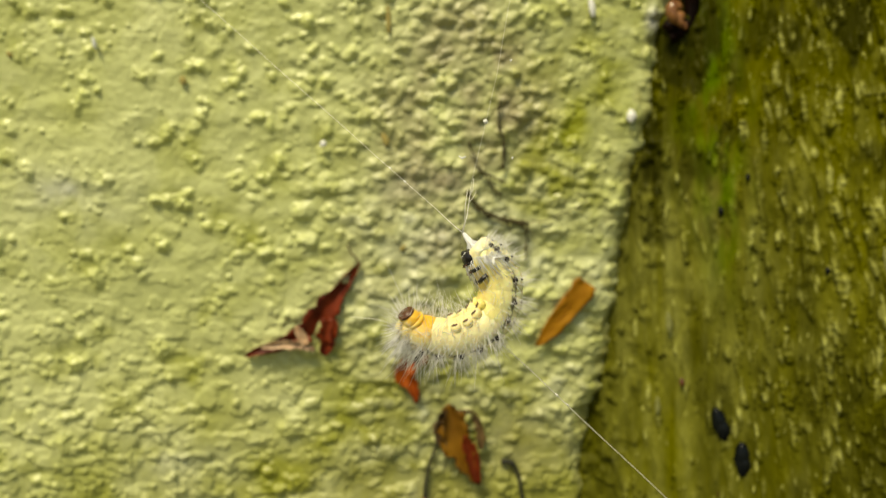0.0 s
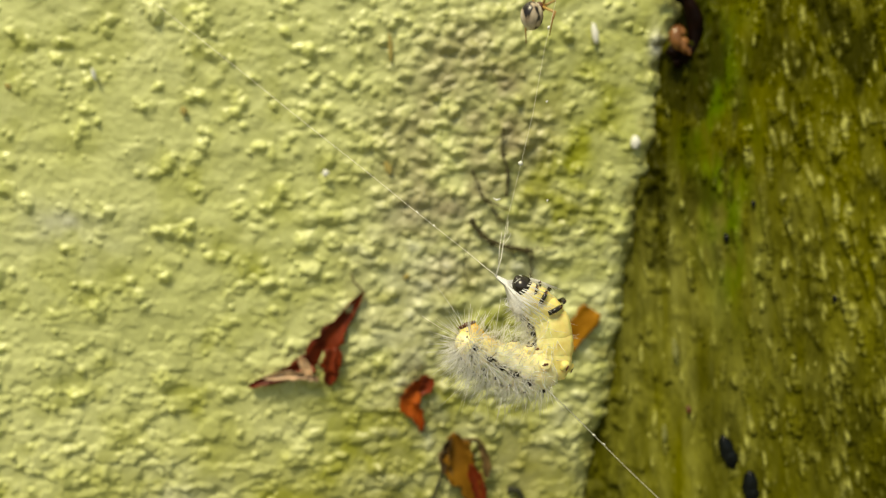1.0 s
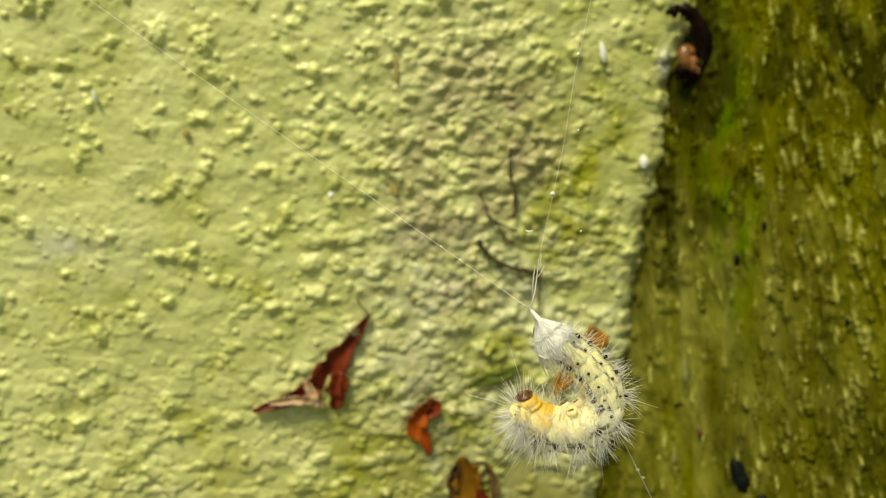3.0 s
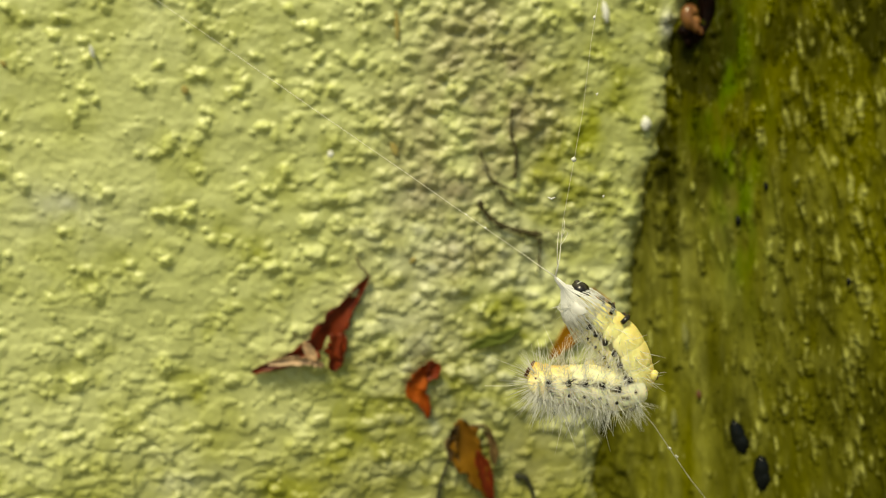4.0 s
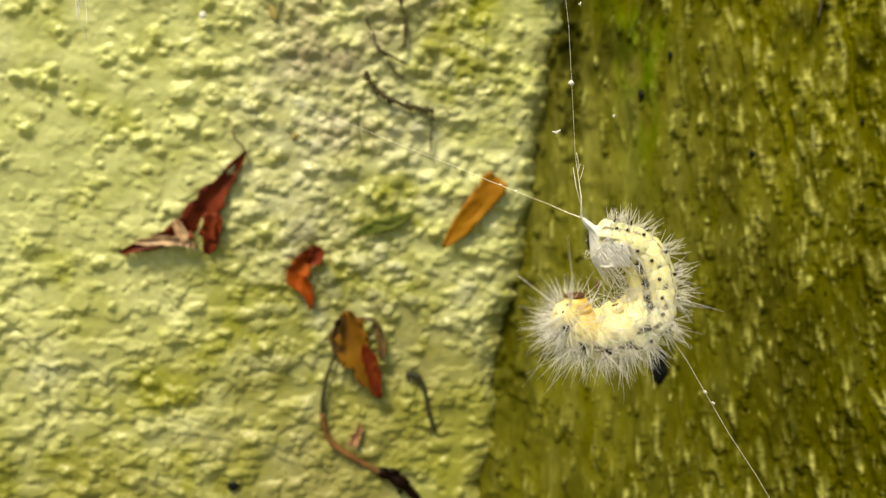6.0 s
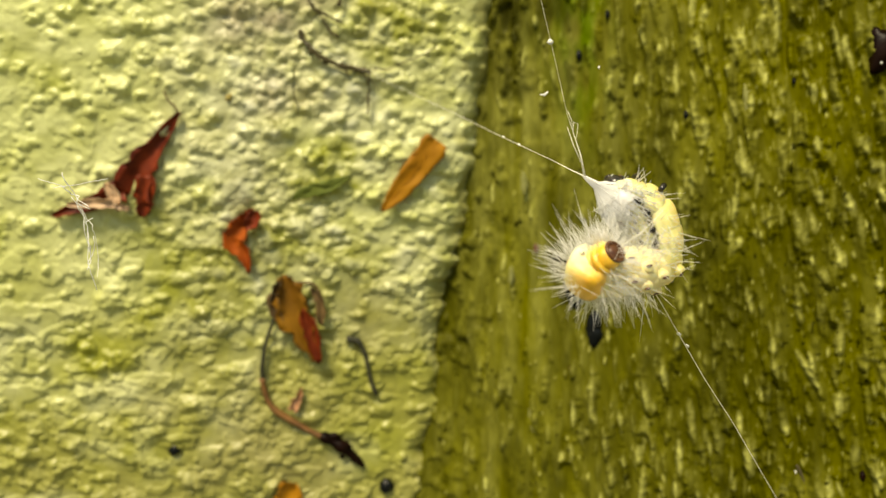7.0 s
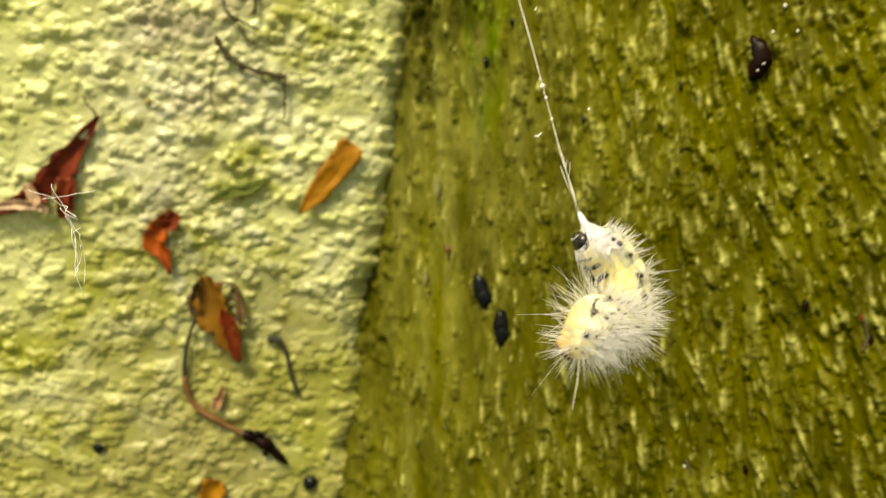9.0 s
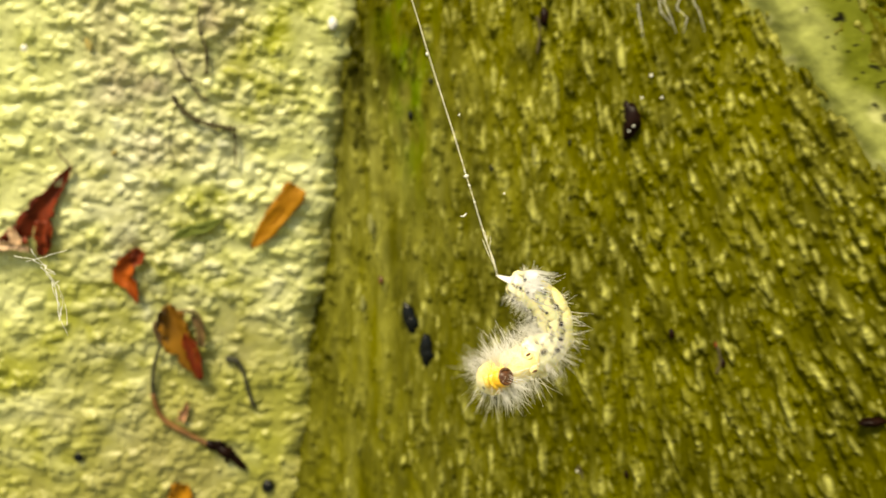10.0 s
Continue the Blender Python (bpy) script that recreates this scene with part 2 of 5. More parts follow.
def lattice(x, z, seed):
    """Smooth random values between -1 and 1 on a unit lattice."""
    table = np.random.default_rng(seed).uniform(-1, 1, (256, 256))
    xi, zi = np.floor(x).astype(int), np.floor(z).astype(int)
    fx, fz = x - xi, z - zi
    fx, fz = fx * fx * (3 - 2 * fx), fz * fz * (3 - 2 * fz)
    a, b = table[xi & 255, zi & 255], table[(xi + 1) & 255, zi & 255]
    c, d = table[xi & 255, (zi + 1) & 255], table[(xi + 1) & 255, (zi + 1) & 255]
    return (a * (1 - fx) + b * fx) * (1 - fz) + (c * (1 - fx) + d * fx) * fz


def cloud(x, z, size, seed, octaves=4, gain=0.5):
    total, amp = 0, 1.0
    for k in range(octaves):
        total = total + amp * lattice(x / size * 2 ** k + 37.1 * k, z / size * 2 ** k + 11.7 * k, seed + k)
        amp *= gain
    return total


def blisters(x, z, spots, warp, ragged=0.25, merge=0.0, power=0.8):
    """Domes (x, z, radius across, length ratio, lean, height) on a grid of places; where two meet, the higher one stays."""
    h = np.zeros_like(x)
    x0, z0 = x[:, 0], z[0, :]
    for cx, cz, r, ratio, lean, high in spots:
        reach = r * max(ratio, 1) * 1.25
        b0, b1 = np.searchsorted(z0, (cz - reach, cz + reach))
        if b1 <= b0:
            continue
        col = x[:, min((b0 + b1) // 2, x.shape[1] - 1)]
        a0, a1 = np.searchsorted(col, (cx - reach - 0.05, cx + reach + 0.05))
        if a1 <= a0:
            continue
        dx, dz = x[a0:a1, b0:b1] - cx, z[a0:a1, b0:b1] - cz
        c, s = math.cos(lean), math.sin(lean)
        p, q = (dx * c + dz * s) / r, (dz * c - dx * s) / (r * ratio)
        d = p * p + q * q + ragged * warp[a0:a1, b0:b1]
        dome = high * np.clip(1 - d, 0, 1.4) ** power
        part_of = h[a0:a1, b0:b1]
        h[a0:a1, b0:b1] = np.maximum(part_of, dome) + merge * np.minimum(part_of, dome)
    return h


def smooth_step(a, b, v):
    t = np.clip((v - a) / (b - a), 0, 1)
    return t * t * (3 - 2 * t)


def blob(x, z, cx, cz, rx, rz):
    return np.exp(-((x - cx) / rx) ** 2 - ((z - cz) / rz) ** 2)


def sheet(name, places, mats, stain_and_tone):
    """A grid mesh from an array of places (columns, rows, 3) in metres, with its stain attribute."""
    nx, nz = places.shape[:2]
    k = np.arange(nx * nz).reshape(nx, nz)
    quads = np.stack([k[:-1, :-1], k[1:, :-1], k[1:, 1:], k[:-1, 1:]], -1).reshape(-1, 4)
    me = bpy.data.meshes.new(name)
    me.vertices.add(nx * nz)
    me.vertices.foreach_set("co", places.reshape(-1).astype(np.float32))
    me.loops.add(quads.size)
    me.loops.foreach_set("vertex_index", quads.reshape(-1).astype(np.int32))
    me.polygons.add(len(quads))
    me.polygons.foreach_set("loop_start", np.arange(0, quads.size, 4, dtype=np.int32))
    me.update(calc_edges=True)
    me.polygons.foreach_set("use_smooth", [True] * len(quads))
    me.materials.append(mats)
    at_points = me.attributes.new("stain_and_tone", "FLOAT_COLOR", "POINT")
    rgba = np.clip(stain_and_tone, 0, 1)
    if rgba.shape[-1] == 3:
        rgba = np.concatenate([rgba, np.zeros((nx, nz, 1))], -1)
    at_points.data.foreach_set("color", rgba.reshape(-1).astype(np.float32))
    me.validate()
    return me


# The pale wall leans a little over the viewer; the dark one turns 31 degrees towards him.
def pale(x, z):
    return 10.858 + 0.063 * x - 0.136 * z


def olive(x, z):
    return 12.554 - 0.595 * x + 0.007 * z


N_PALE = Vector((0.063, -1.0, -0.136)).normalized()
N_OLIVE = Vector((-0.595, -1.0, 0.007)).normalized()
EDGE_Z = [-6.0, -4.5, -3.5, -2.5, -1.6, -0.8, 0.1, 1.0, 1.9, 2.75, 3.1, 4.4, 5.2, 8.0]
EDGE_X = [1.85, 2.1, 2.22, 2.36, 2.44, 2.55, 2.65, 2.85, 3.0, 3.06, 3.23, 3.41, 3.58, 4.1]
SET_BACK = [0.22, 0.22, 0.21, 0.19, 0.18, 0.16, 0.14, 0.1, 0.06, 0.03, 0.02, 0.01, 0.0, 0.0]


def on_pale(x, z, h=0.0):
    return Vector((x, pale(x, z), z)) + N_PALE * h


def on_olive(x, z, h=0.0):
    return Vector((x, olive(x, z), z)) + N_OLIVE * h


def build_pale_wall():
    z = np.arange(-5.4, 6.7, 0.019)
    s = np.linspace(0, 1, 620)
    edge = np.interp(z, EDGE_Z, EDGE_X) + 0.12 * np.abs(lattice(z / 0.24, z * 0 + 3.3, 5)) + 0.03 * lattice(z / 0.08, z * 0 + 1.3, 4) + 0.13 * lattice(z / 0.6, z * 0 + 8.1, 6) - 0.05
    S, Z = np.meshgrid(s, z, indexing="ij")
    X = -7.6 + (edge[None, :] + 7.6) * S
    warp = cloud(X, Z, 0.10, 21, 3)
    spots, halos = [], []
    for k in range(560):   # clusters of crumbs, each with its yellow-green algae
        cx, cz = rng.uniform(-8.4, 3.8), rng.uniform(-6, 7.5)
        wide = 0.06 + 0.18 * rng.random() ** 1.4
        halos.append((cx, cz, wide * 1.9 + 0.06, rng.uniform(0.6, 1.0), rng.uniform(-0.6, 0.6), rng.uniform(0.3, 1.0)))
        for j in range(rng.integers(2, 6)):
            r = rng.uniform(0.045, 0.06 + 0.5 * wide)
            spots.append((cx + rng.normal(0, wide * 0.7), cz + rng.normal(0, wide * 0.5), r, rng.uniform(0.6, 1.1), rng.uniform(-0.7, 0.7), r * rng.uniform(0.22, 0.42)))
    for k in range(1500):   # single grains
        cx, cz = rng.uniform(-8.4, 3.8), rng.uniform(-6, 7.5)
        r = 0.03 + 0.05 * rng.random() ** 2
        spots.append((cx, cz, r, rng.uniform(0.7, 1.3), rng.uniform(-1.0, 1.0), r * rng.uniform(0.4, 0.7)))
    for k in range(900):   # the crowded coarse patch
        cx, cz = rng.normal(0.3, 1.3), rng.normal(3.3, 2.1)
        r = rng.uniform(0.06, 0.15)
        spots.append((cx, cz, r, rng.uniform(0.55, 0.95), rng.uniform(-0.5, 0.5), r * rng.uniform(0.2, 0.4)))
    bosses = [(-1.29, -0.90, 0.32, 0.42, 0.1, 0.07), (-0.20, -0.43, 0.14, 0.9, 0, 0.08), (0.21, -0.21, 0.19, 0.8, 0.2, 0.07), (0.53, -0.05, 0.20, 0.9, -0.2, 0.06), (-1.15, 0.55, 0.36, 0.5, 0.2, 0.05), (-0.55, 0.28, 0.40, 0.6, 0.5, 0.05)]   # chalky lumps of plaster
    for k in range(110):
        r = rng.uniform(0.07, 0.20)
        bosses.append((rng.uniform(-2.4, 2.6), rng.uniform(-3.2, 2.6), r, rng.uniform(0.45, 0.85), rng.uniform(-0.5, 0.5), r * rng.uniform(0.2, 0.36)))
    boss = blisters(X, Z, bosses, cloud(X, Z, 0.14, 25, 3), 0.45, 0.3, 0.9)
    dome = blisters(X, Z, spots, warp, 0.5, 0.4, 1.1)
    halo = blisters(X, Z, halos, cloud(X, Z, 0.3, 23, 3), 0.6, 0.3, 1.3)
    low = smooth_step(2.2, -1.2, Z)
    f, g = cloud(X, Z * 1.25, 0.45, 45, 3) + 0.15 * warp, cloud(X * 0.9, Z * 1.4, 0.26, 49, 2) + 0.2 * warp
    flakes = (0.35 + 0.8 * low) * (0.022 * smooth_step(0.02, 0.14, f) + 0.02 * smooth_step(0.38, 0.5, f) + 0.02 * smooth_step(0.1, 0.3, g))
    ridged = 0.009 * (1 - np.abs(cloud(X * 0.8, Z * 1.2, 0.42, 41, 2))) * low
    coarse = 0.030 * cloud(X, Z * 1.3, 0.30, 61, 3) * (0.35 + blob(X, Z, 0.6, 3.4, 1.8, 2.6))
    sheltered = 1 - 0.75 * np.maximum(blob(X, Z, -0.54, -0.4, 0.17, 0.36), blob(X, Z, -1.82, 0.54, 0.3, 0.3))   # smoother where the leaves lie
    H = np.maximum(dome, 0.5 * dome + boss) * sheltered + flakes + ridged + coarse + 0.03 * cloud(X, Z, 1.6, 71, 3) + 0.004 * cloud(X, Z, 0.06, 81, 2)
    near = np.clip((edge[None, :] - X) / 0.42, 0, 1)
    H = H + 0.05 * (1 - near) * cloud(X, Z * 0.8, 0.16, 77, 2) - 0.26 * (1 - near) ** 2.5
    n = np.array(N_PALE)
    places = np.stack([X, 10.858 + 0.063 * X - 0.136 * Z, Z], -1) + H[..., None] * n
    patchy, streaky = np.clip(0.55 + 0.9 * cloud(X, Z, 0.35, 91, 3), 0, 1.3), np.clip(0.65 + 0.6 * cloud(X, Z, 0.9, 93, 4), 0, 1.1)
    green = 1.2 * blob(X, Z, 1.8, 3.1, 0.75, 1.2) + 1.2 * blob(X, Z, 0.75, 0.8, 0.3, 0.32) + 0.6 * blob(X, Z, 0.75, 0.35, 0.4, 0.16) + 0.5 * blob(X, Z, 0.3, -0.5, 0.6, 0.7) + 0.35 * blob(X, Z, -0.6, -1.5, 0.5, 0.5) + 0.5 * blob(X, Z, 2.6, 4.8, 0.5, 1.0) + 0.4 * blob(X, Z, 1.3, 2.5, 0.3, 0.6)
    # the low blobs hold algae and also shade painted into the lower wall
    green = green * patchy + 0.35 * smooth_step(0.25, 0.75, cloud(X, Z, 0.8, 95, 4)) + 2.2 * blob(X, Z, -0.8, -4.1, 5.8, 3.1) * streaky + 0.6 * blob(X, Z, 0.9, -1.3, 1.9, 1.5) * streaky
    green = green + 0.45 * blob(X, Z, 1.9, 3.1, 0.7, 1.1) + 0.4 * blob(X, Z, 1.9, 4.7, 1.3, 1.2) * streaky + 0.30 * halo * (1 - np.clip(dome / 0.06, 0, 1))
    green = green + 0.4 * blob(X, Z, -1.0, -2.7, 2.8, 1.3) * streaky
    brown = 1.2 * blob(X, Z, 0.5, 3.6, 1.2, 1.6) + 0.6 * blob(X, Z, -0.3, 2.0, 0.9, 0.8) + 0.4 * blob(X, Z, -0.7, 0.3, 1.0, 0.9)
    # the low brown terms darken the wall's lower part the way shade would
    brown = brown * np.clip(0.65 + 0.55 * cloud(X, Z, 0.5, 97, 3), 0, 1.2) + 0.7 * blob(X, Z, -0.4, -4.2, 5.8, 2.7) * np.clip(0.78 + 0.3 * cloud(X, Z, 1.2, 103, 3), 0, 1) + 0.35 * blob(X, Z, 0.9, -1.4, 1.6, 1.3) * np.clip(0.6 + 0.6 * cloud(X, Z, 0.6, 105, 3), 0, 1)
    rim = edge[None, :] - X
    # greener and browner towards the broken edge, with a ragged border
    rim_tint = smooth_step(0.42, 0.0, rim + 0.22 * cloud(X, Z, 0.25, 67, 3))
    green = np.maximum(green, 0.9 * rim_tint)
    brown = np.maximum(brown, 0.45 * rim_tint)
    raised = 0.55 * np.clip(dome / 0.06, 0, 1) * (0.6 + 0.5 * lattice(X / 0.7, Z / 0.7, 99)) * (1 - 0.7 * np.clip(brown, 0, 1))
    # upper left lightened as a whole, its brightness put into the colour
    raised = raised + 0.3 * blob(X, Z, -5.2, 4.6, 3.6, 2.8) * np.clip(0.7 + 0.5 * cloud(X, Z, 1.1, 107, 3), 0, 1.2)
    chalk = 1.2 * blob(X, Z, 3.2, 4.92, 0.13, 0.2) * np.clip(0.7 + 0.7 * cloud(X, Z, 0.15, 113, 3), 0, 1) + 0.9 * blob(X, Z, -5.35, 2.42, 0.62, 0.36) * np.clip(0.6 + 0.6 * cloud(X, Z, 0.4, 109, 3), 0, 1) + 0.5 * blob(X, Z, -4.3, -1.6, 0.5, 0.3) * np.clip(0.5 + 0.7 * cloud(X, Z, 0.3, 111, 3), 0, 1)
    worn = smooth_step(-2.2, -0.4, X) * (0.55 + 0.45 * smooth_step(2.0, 0.8, X)) * smooth_step(-2.8, -1.0, Z) * smooth_step(3.4, 1.6, Z) * (1 - rim_tint)
    chalk = chalk + worn * (0.30 * np.clip(0.8 + 0.7 * cloud(X, Z * 1.3, 0.4, 115, 3), 0, 1.4) + 0.4 * np.clip(boss / 0.05, 0, 1)) * (1 - 0.5 * np.clip(green, 0, 1))
    green = green + 0.45 * worn * smooth_step(0.15, 0.55, cloud(X, Z * 1.6, 0.33, 117, 3)) * (1 - np.clip(boss / 0.03, 0, 1))
    stain_and_tone = np.stack([raised, 0.8 * green, brown, chalk], -1)
    # the broken edge of the coat, turned back to the wall behind
    back, tint = [], []
    for d, inward in ((0.03, 0.0), (0.09, -0.02), (0.22, -0.05), (0.45, -0.06), (0.8, -0.05)):
        shift = inward + 0.02 * lattice(z / 0.07, z * 0 + d * 30, 15)
        p = places[-1].copy()
        p -= n * d
        p[:, 0] += shift
        back.append(p)
        tint.append(np.stack([0 * z, 0.2 + 0 * z, 0.4 + 0 * z, 0 * z], -1))
    places = np.concatenate([places, np.stack(back)], 0)
    stain_and_tone = np.concatenate([stain_and_tone, np.stack(tint)], 0)
    places = places * CM
    places[..., 2] += RISE
    tagged(new("wall_pale", sheet("wall_pale", places, M_LEFT, stain_and_tone)), "pale green blistered plaster wall with algae stains and shade painted into its lower part", "wall", kind="structure")


def build_olive_wall():
    x = np.arange(1.5, 10.6, 0.014)
    z = np.arange(-5.3, 6.3, 0.02)
    X, Z = np.meshgrid(x, z, indexing="ij")
    warp = cloud(X, Z, 0.05, 121, 2)
    spots, tops = [], []
    for k in range(18000):
        cx, cz = rng.uniform(1.5, 10.6), rng.uniform(-5.3, 6.3)
        lean = math.radians(np.interp(cx, [2, 4, 6, 9], [-4, 2, 6, 18]))
        if rng.random() > np.interp(cx, [2.0, 3.8, 5.5, 8.0], [0.05, 0.16, 0.75, 1.0]):
            continue
        big = rng.random() ** 2.6
        r = 0.012 + 0.040 * big
        ratio = rng.uniform(2.0, 8.0) if cx < 7.4 else rng.uniform(1.6, 6.0)
        turn = lean + rng.normal(0, 0.10)
        spots.append((cx, cz, r, ratio, turn, r * rng.uniform(0.9, 1.8)))
        if rng.random() < 0.62:   # a pale drop, with the highlight of its upper end put into the colour
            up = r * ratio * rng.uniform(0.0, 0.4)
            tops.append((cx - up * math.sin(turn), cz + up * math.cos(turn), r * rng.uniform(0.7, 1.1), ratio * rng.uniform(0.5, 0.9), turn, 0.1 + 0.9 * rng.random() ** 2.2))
    dome = blisters(X, Z, spots, warp, 0.3, 0.2, 0.8)
    pale_tops = blisters(X, Z, tops, warp, 0.3, 0.0, 1.0)
    lean = np.interp(X, [2, 4, 6, 9], [-0.08, 0.04, 0.13, 0.42])
    along = X + Z * np.tan(lean) * 0.6
    streak = cloud(along * 1.0, Z * 0.22, 0.10, 131, 3)
    rel = X - np.interp(Z, EDGE_Z, EDGE_X)
    lumps = 0.09 * np.clip(cloud(X * 1.2, Z, 0.22, 159, 2), 0, 1) * smooth_step(1.0, 0.0, rel)
    H = dome + lumps + 0.034 * streak + 0.05 * cloud(X, Z * 0.5, 1.2, 141, 3) - np.interp(Z, EDGE_Z, SET_BACK) * smooth_step(1.1, 0.1, rel)
    n = np.array(N_OLIVE)
    places = np.stack([X, 12.554 - 0.595 * X + 0.007 * Z, Z], -1) + H[..., None] * n
    # painted bump highlights first, then streaks and a lighter zone towards the corner
    raised = 0.72 * pale_tops + 0.08 * np.clip(streak, 0, 1) + smooth_step(6.6, 3.4, X) * smooth_step(3.6, 1.6, Z) * (0.4 + 0.6 * smooth_step(-2.2, 0.8, Z)) * np.clip(0.155 + 0.11 * cloud(X * 3.5, Z * 0.35, 0.5, 155, 3), 0, 1)
    green = 0.9 * blob(X, Z, 3.95, 4.0, 0.36, 1.6) + 0.6 * blob(X, Z, 4.15, 1.9, 0.25, 0.9)
    green = green * np.clip(0.5 + 1.1 * cloud(X * 2.5, Z * 0.7, 0.4, 161, 3), 0, 1.2)
    # the first blob paints the dark of the crevice beside the snail
    brown = 0.8 * blob(X, Z, 3.75, 5.1, 0.3, 1.3) + 0.4 * blob(X, Z, 4.6, -0.4, 1.0, 3.2) * np.clip(0.7 + 0.6 * cloud(X * 2, Z * 0.7, 0.5, 173, 3), 0, 1.2) + 0.8 * smooth_step(0.1, 0.7, cloud(X * 2.4, Z * 0.8, 0.7, 171, 4)) * (0.35 + 0.4 * smooth_step(0.5, 3.0, Z) * smooth_step(7.5, 5.5, X))
    # crease along the pale coat: its shade painted as a browner band
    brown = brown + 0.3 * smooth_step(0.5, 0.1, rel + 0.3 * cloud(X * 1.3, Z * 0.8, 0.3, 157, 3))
    pits = smooth_step(0.72, 0.86, lattice(X / 0.035, Z / 0.05, 177)) * smooth_step(0.1, 0.5, cloud(X, Z, 0.8, 178, 2))
    # broadly darker high up and low towards the right
    brown = brown + 0.3 * smooth_step(2.8, 4.0, Z) * smooth_step(4.2, 5.2, X) * smooth_step(8.2, 6.5, X) + 0.42 * smooth_step(4.2, 6.0, X) * smooth_step(1.4, -0.8, Z) * np.clip(0.8 + 0.4 * cloud(X * 1.5, Z * 0.6, 0.8, 175, 3), 0, 1)
    brown = np.clip(brown * (1 - 0.8 * pale_tops), 0, 0.85) + pits
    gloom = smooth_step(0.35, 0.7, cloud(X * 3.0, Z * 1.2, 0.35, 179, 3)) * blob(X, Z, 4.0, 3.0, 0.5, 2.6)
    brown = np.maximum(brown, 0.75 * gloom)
    stain_and_tone = np.stack([raised, green, brown], -1)
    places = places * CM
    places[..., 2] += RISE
    tagged(new("wall_olive", sheet("wall_olive", places, M_RIGHT, stain_and_tone)), "dark olive painted wall with streaky algae bumps", "wall", kind="structure")


def build_ledge():
    """The pale raised band that crosses the dark wall."""
    a = np.arange(-4.0, 7.5, 0.03)
    b = np.concatenate([np.linspace(-0.12, 0.5, 40), np.linspace(0.52, 4.0, 110)])
    A, B = np.meshgrid(a, b, indexing="ij")
    top = Vector((8.20, 0, 3.01))
    down = Vector((0.447, 0, -0.894))
    wave = 0.05 * lattice(A / 0.5, A * 0 + 2.2, 181) + 0.02 * lattice(A / 0.15, A * 0 + 5.2, 182)
    X = top.x + down.x * A + (B + wave) * 0.894
    Z = top.z + down.z * A + (B + wave) * 0.447
    rise = 0.16 * smooth_step(-0.12, 0.16, B) - 0.10 * smooth_step(0.30, 0.75, B) - 0.05
    H = rise + 0.03 * cloud(X, Z, 0.5, 191, 4) + 0.006 * cloud(X, Z, 0.07, 195, 2)
    n = np.array(N_OLIVE)
    places = np.stack([X, 12.554 - 0.595 * X + 0.007 * Z, Z], -1) + H[..., None] * n
    dark = smooth_step(0.24, 0.48, B + 0.10 * cloud(X, Z, 0.4, 197, 3))
    specks = smooth_step(0.6, 0.72, lattice(X / 0.06, Z / 0.06, 199)) * smooth_step(0.1, 0.4, B)
    stain_and_tone = np.stack([0.4 * smooth_step(0.2, 0.6, cloud(X, Z, 0.25, 198, 3)) * (1 - dark), dark * 0.9, specks], -1)
    places = places * CM
    places[..., 2] += RISE
    tagged(new("ledge", sheet("ledge", places, M_LEDGE, stain_and_tone)), "pale green painted ledge with mould specks", "ledge", kind="structure")


def build_surroundings():
    """The rest of both walls behind the near surfaces, and the ground."""
    def slab(name, corners, normal, mats, label, thick=6.0):
        s = Shape()
        front = [Vector(c) for c in corners]
        s.add(front + [c - normal * thick for c in front], [(0, 1, 2, 3), (7, 6, 5, 4), (0, 4, 5, 1), (1, 5, 6, 2), (2, 6, 7, 3), (3, 7, 4, 0)])
        ob = new(name, s.mesh(name, mats, False))
        ob.location = (0, 0, RISE)
        tagged(ob, label, "wall", kind="structure")
    slab("wall_pale_core", [on_pale(-300, -121, -0.75), on_pale(2.2, -121, -0.75), on_pale(2.2, 150, -0.75), on_pale(-300, 150, -0.75)], N_PALE, M_LEFT, "pale green plaster wall behind the blistered coat")
    slab("wall_olive_core", [on_olive(0.6, -121, -1.1), on_olive(200, -121, -1.1), on_olive(200, 150, -1.1), on_olive(0.6, 150, -1.1)], N_OLIVE, M_RIGHT, "dark olive wall behind the streaky paint")
    s = Shape()
    n, half = 24, 60000.0
    s.add([(-half + 2 * half * i / n, -half + 2 * half * j / n, 0) for i in range(n + 1) for j in range(n + 1)],
          [(i * (n + 1) + j, (i + 1) * (n + 1) + j, (i + 1) * (n + 1) + j + 1, i * (n + 1) + j + 1) for i in range(n) for j in range(n)])
    tagged(new("ground", s.mesh("ground", M_EARTH)), "dark leaf-littered earth", "ground", kind="structure")


build_pale_wall()
build_olive_wall()
build_ledge()
build_surroundings()


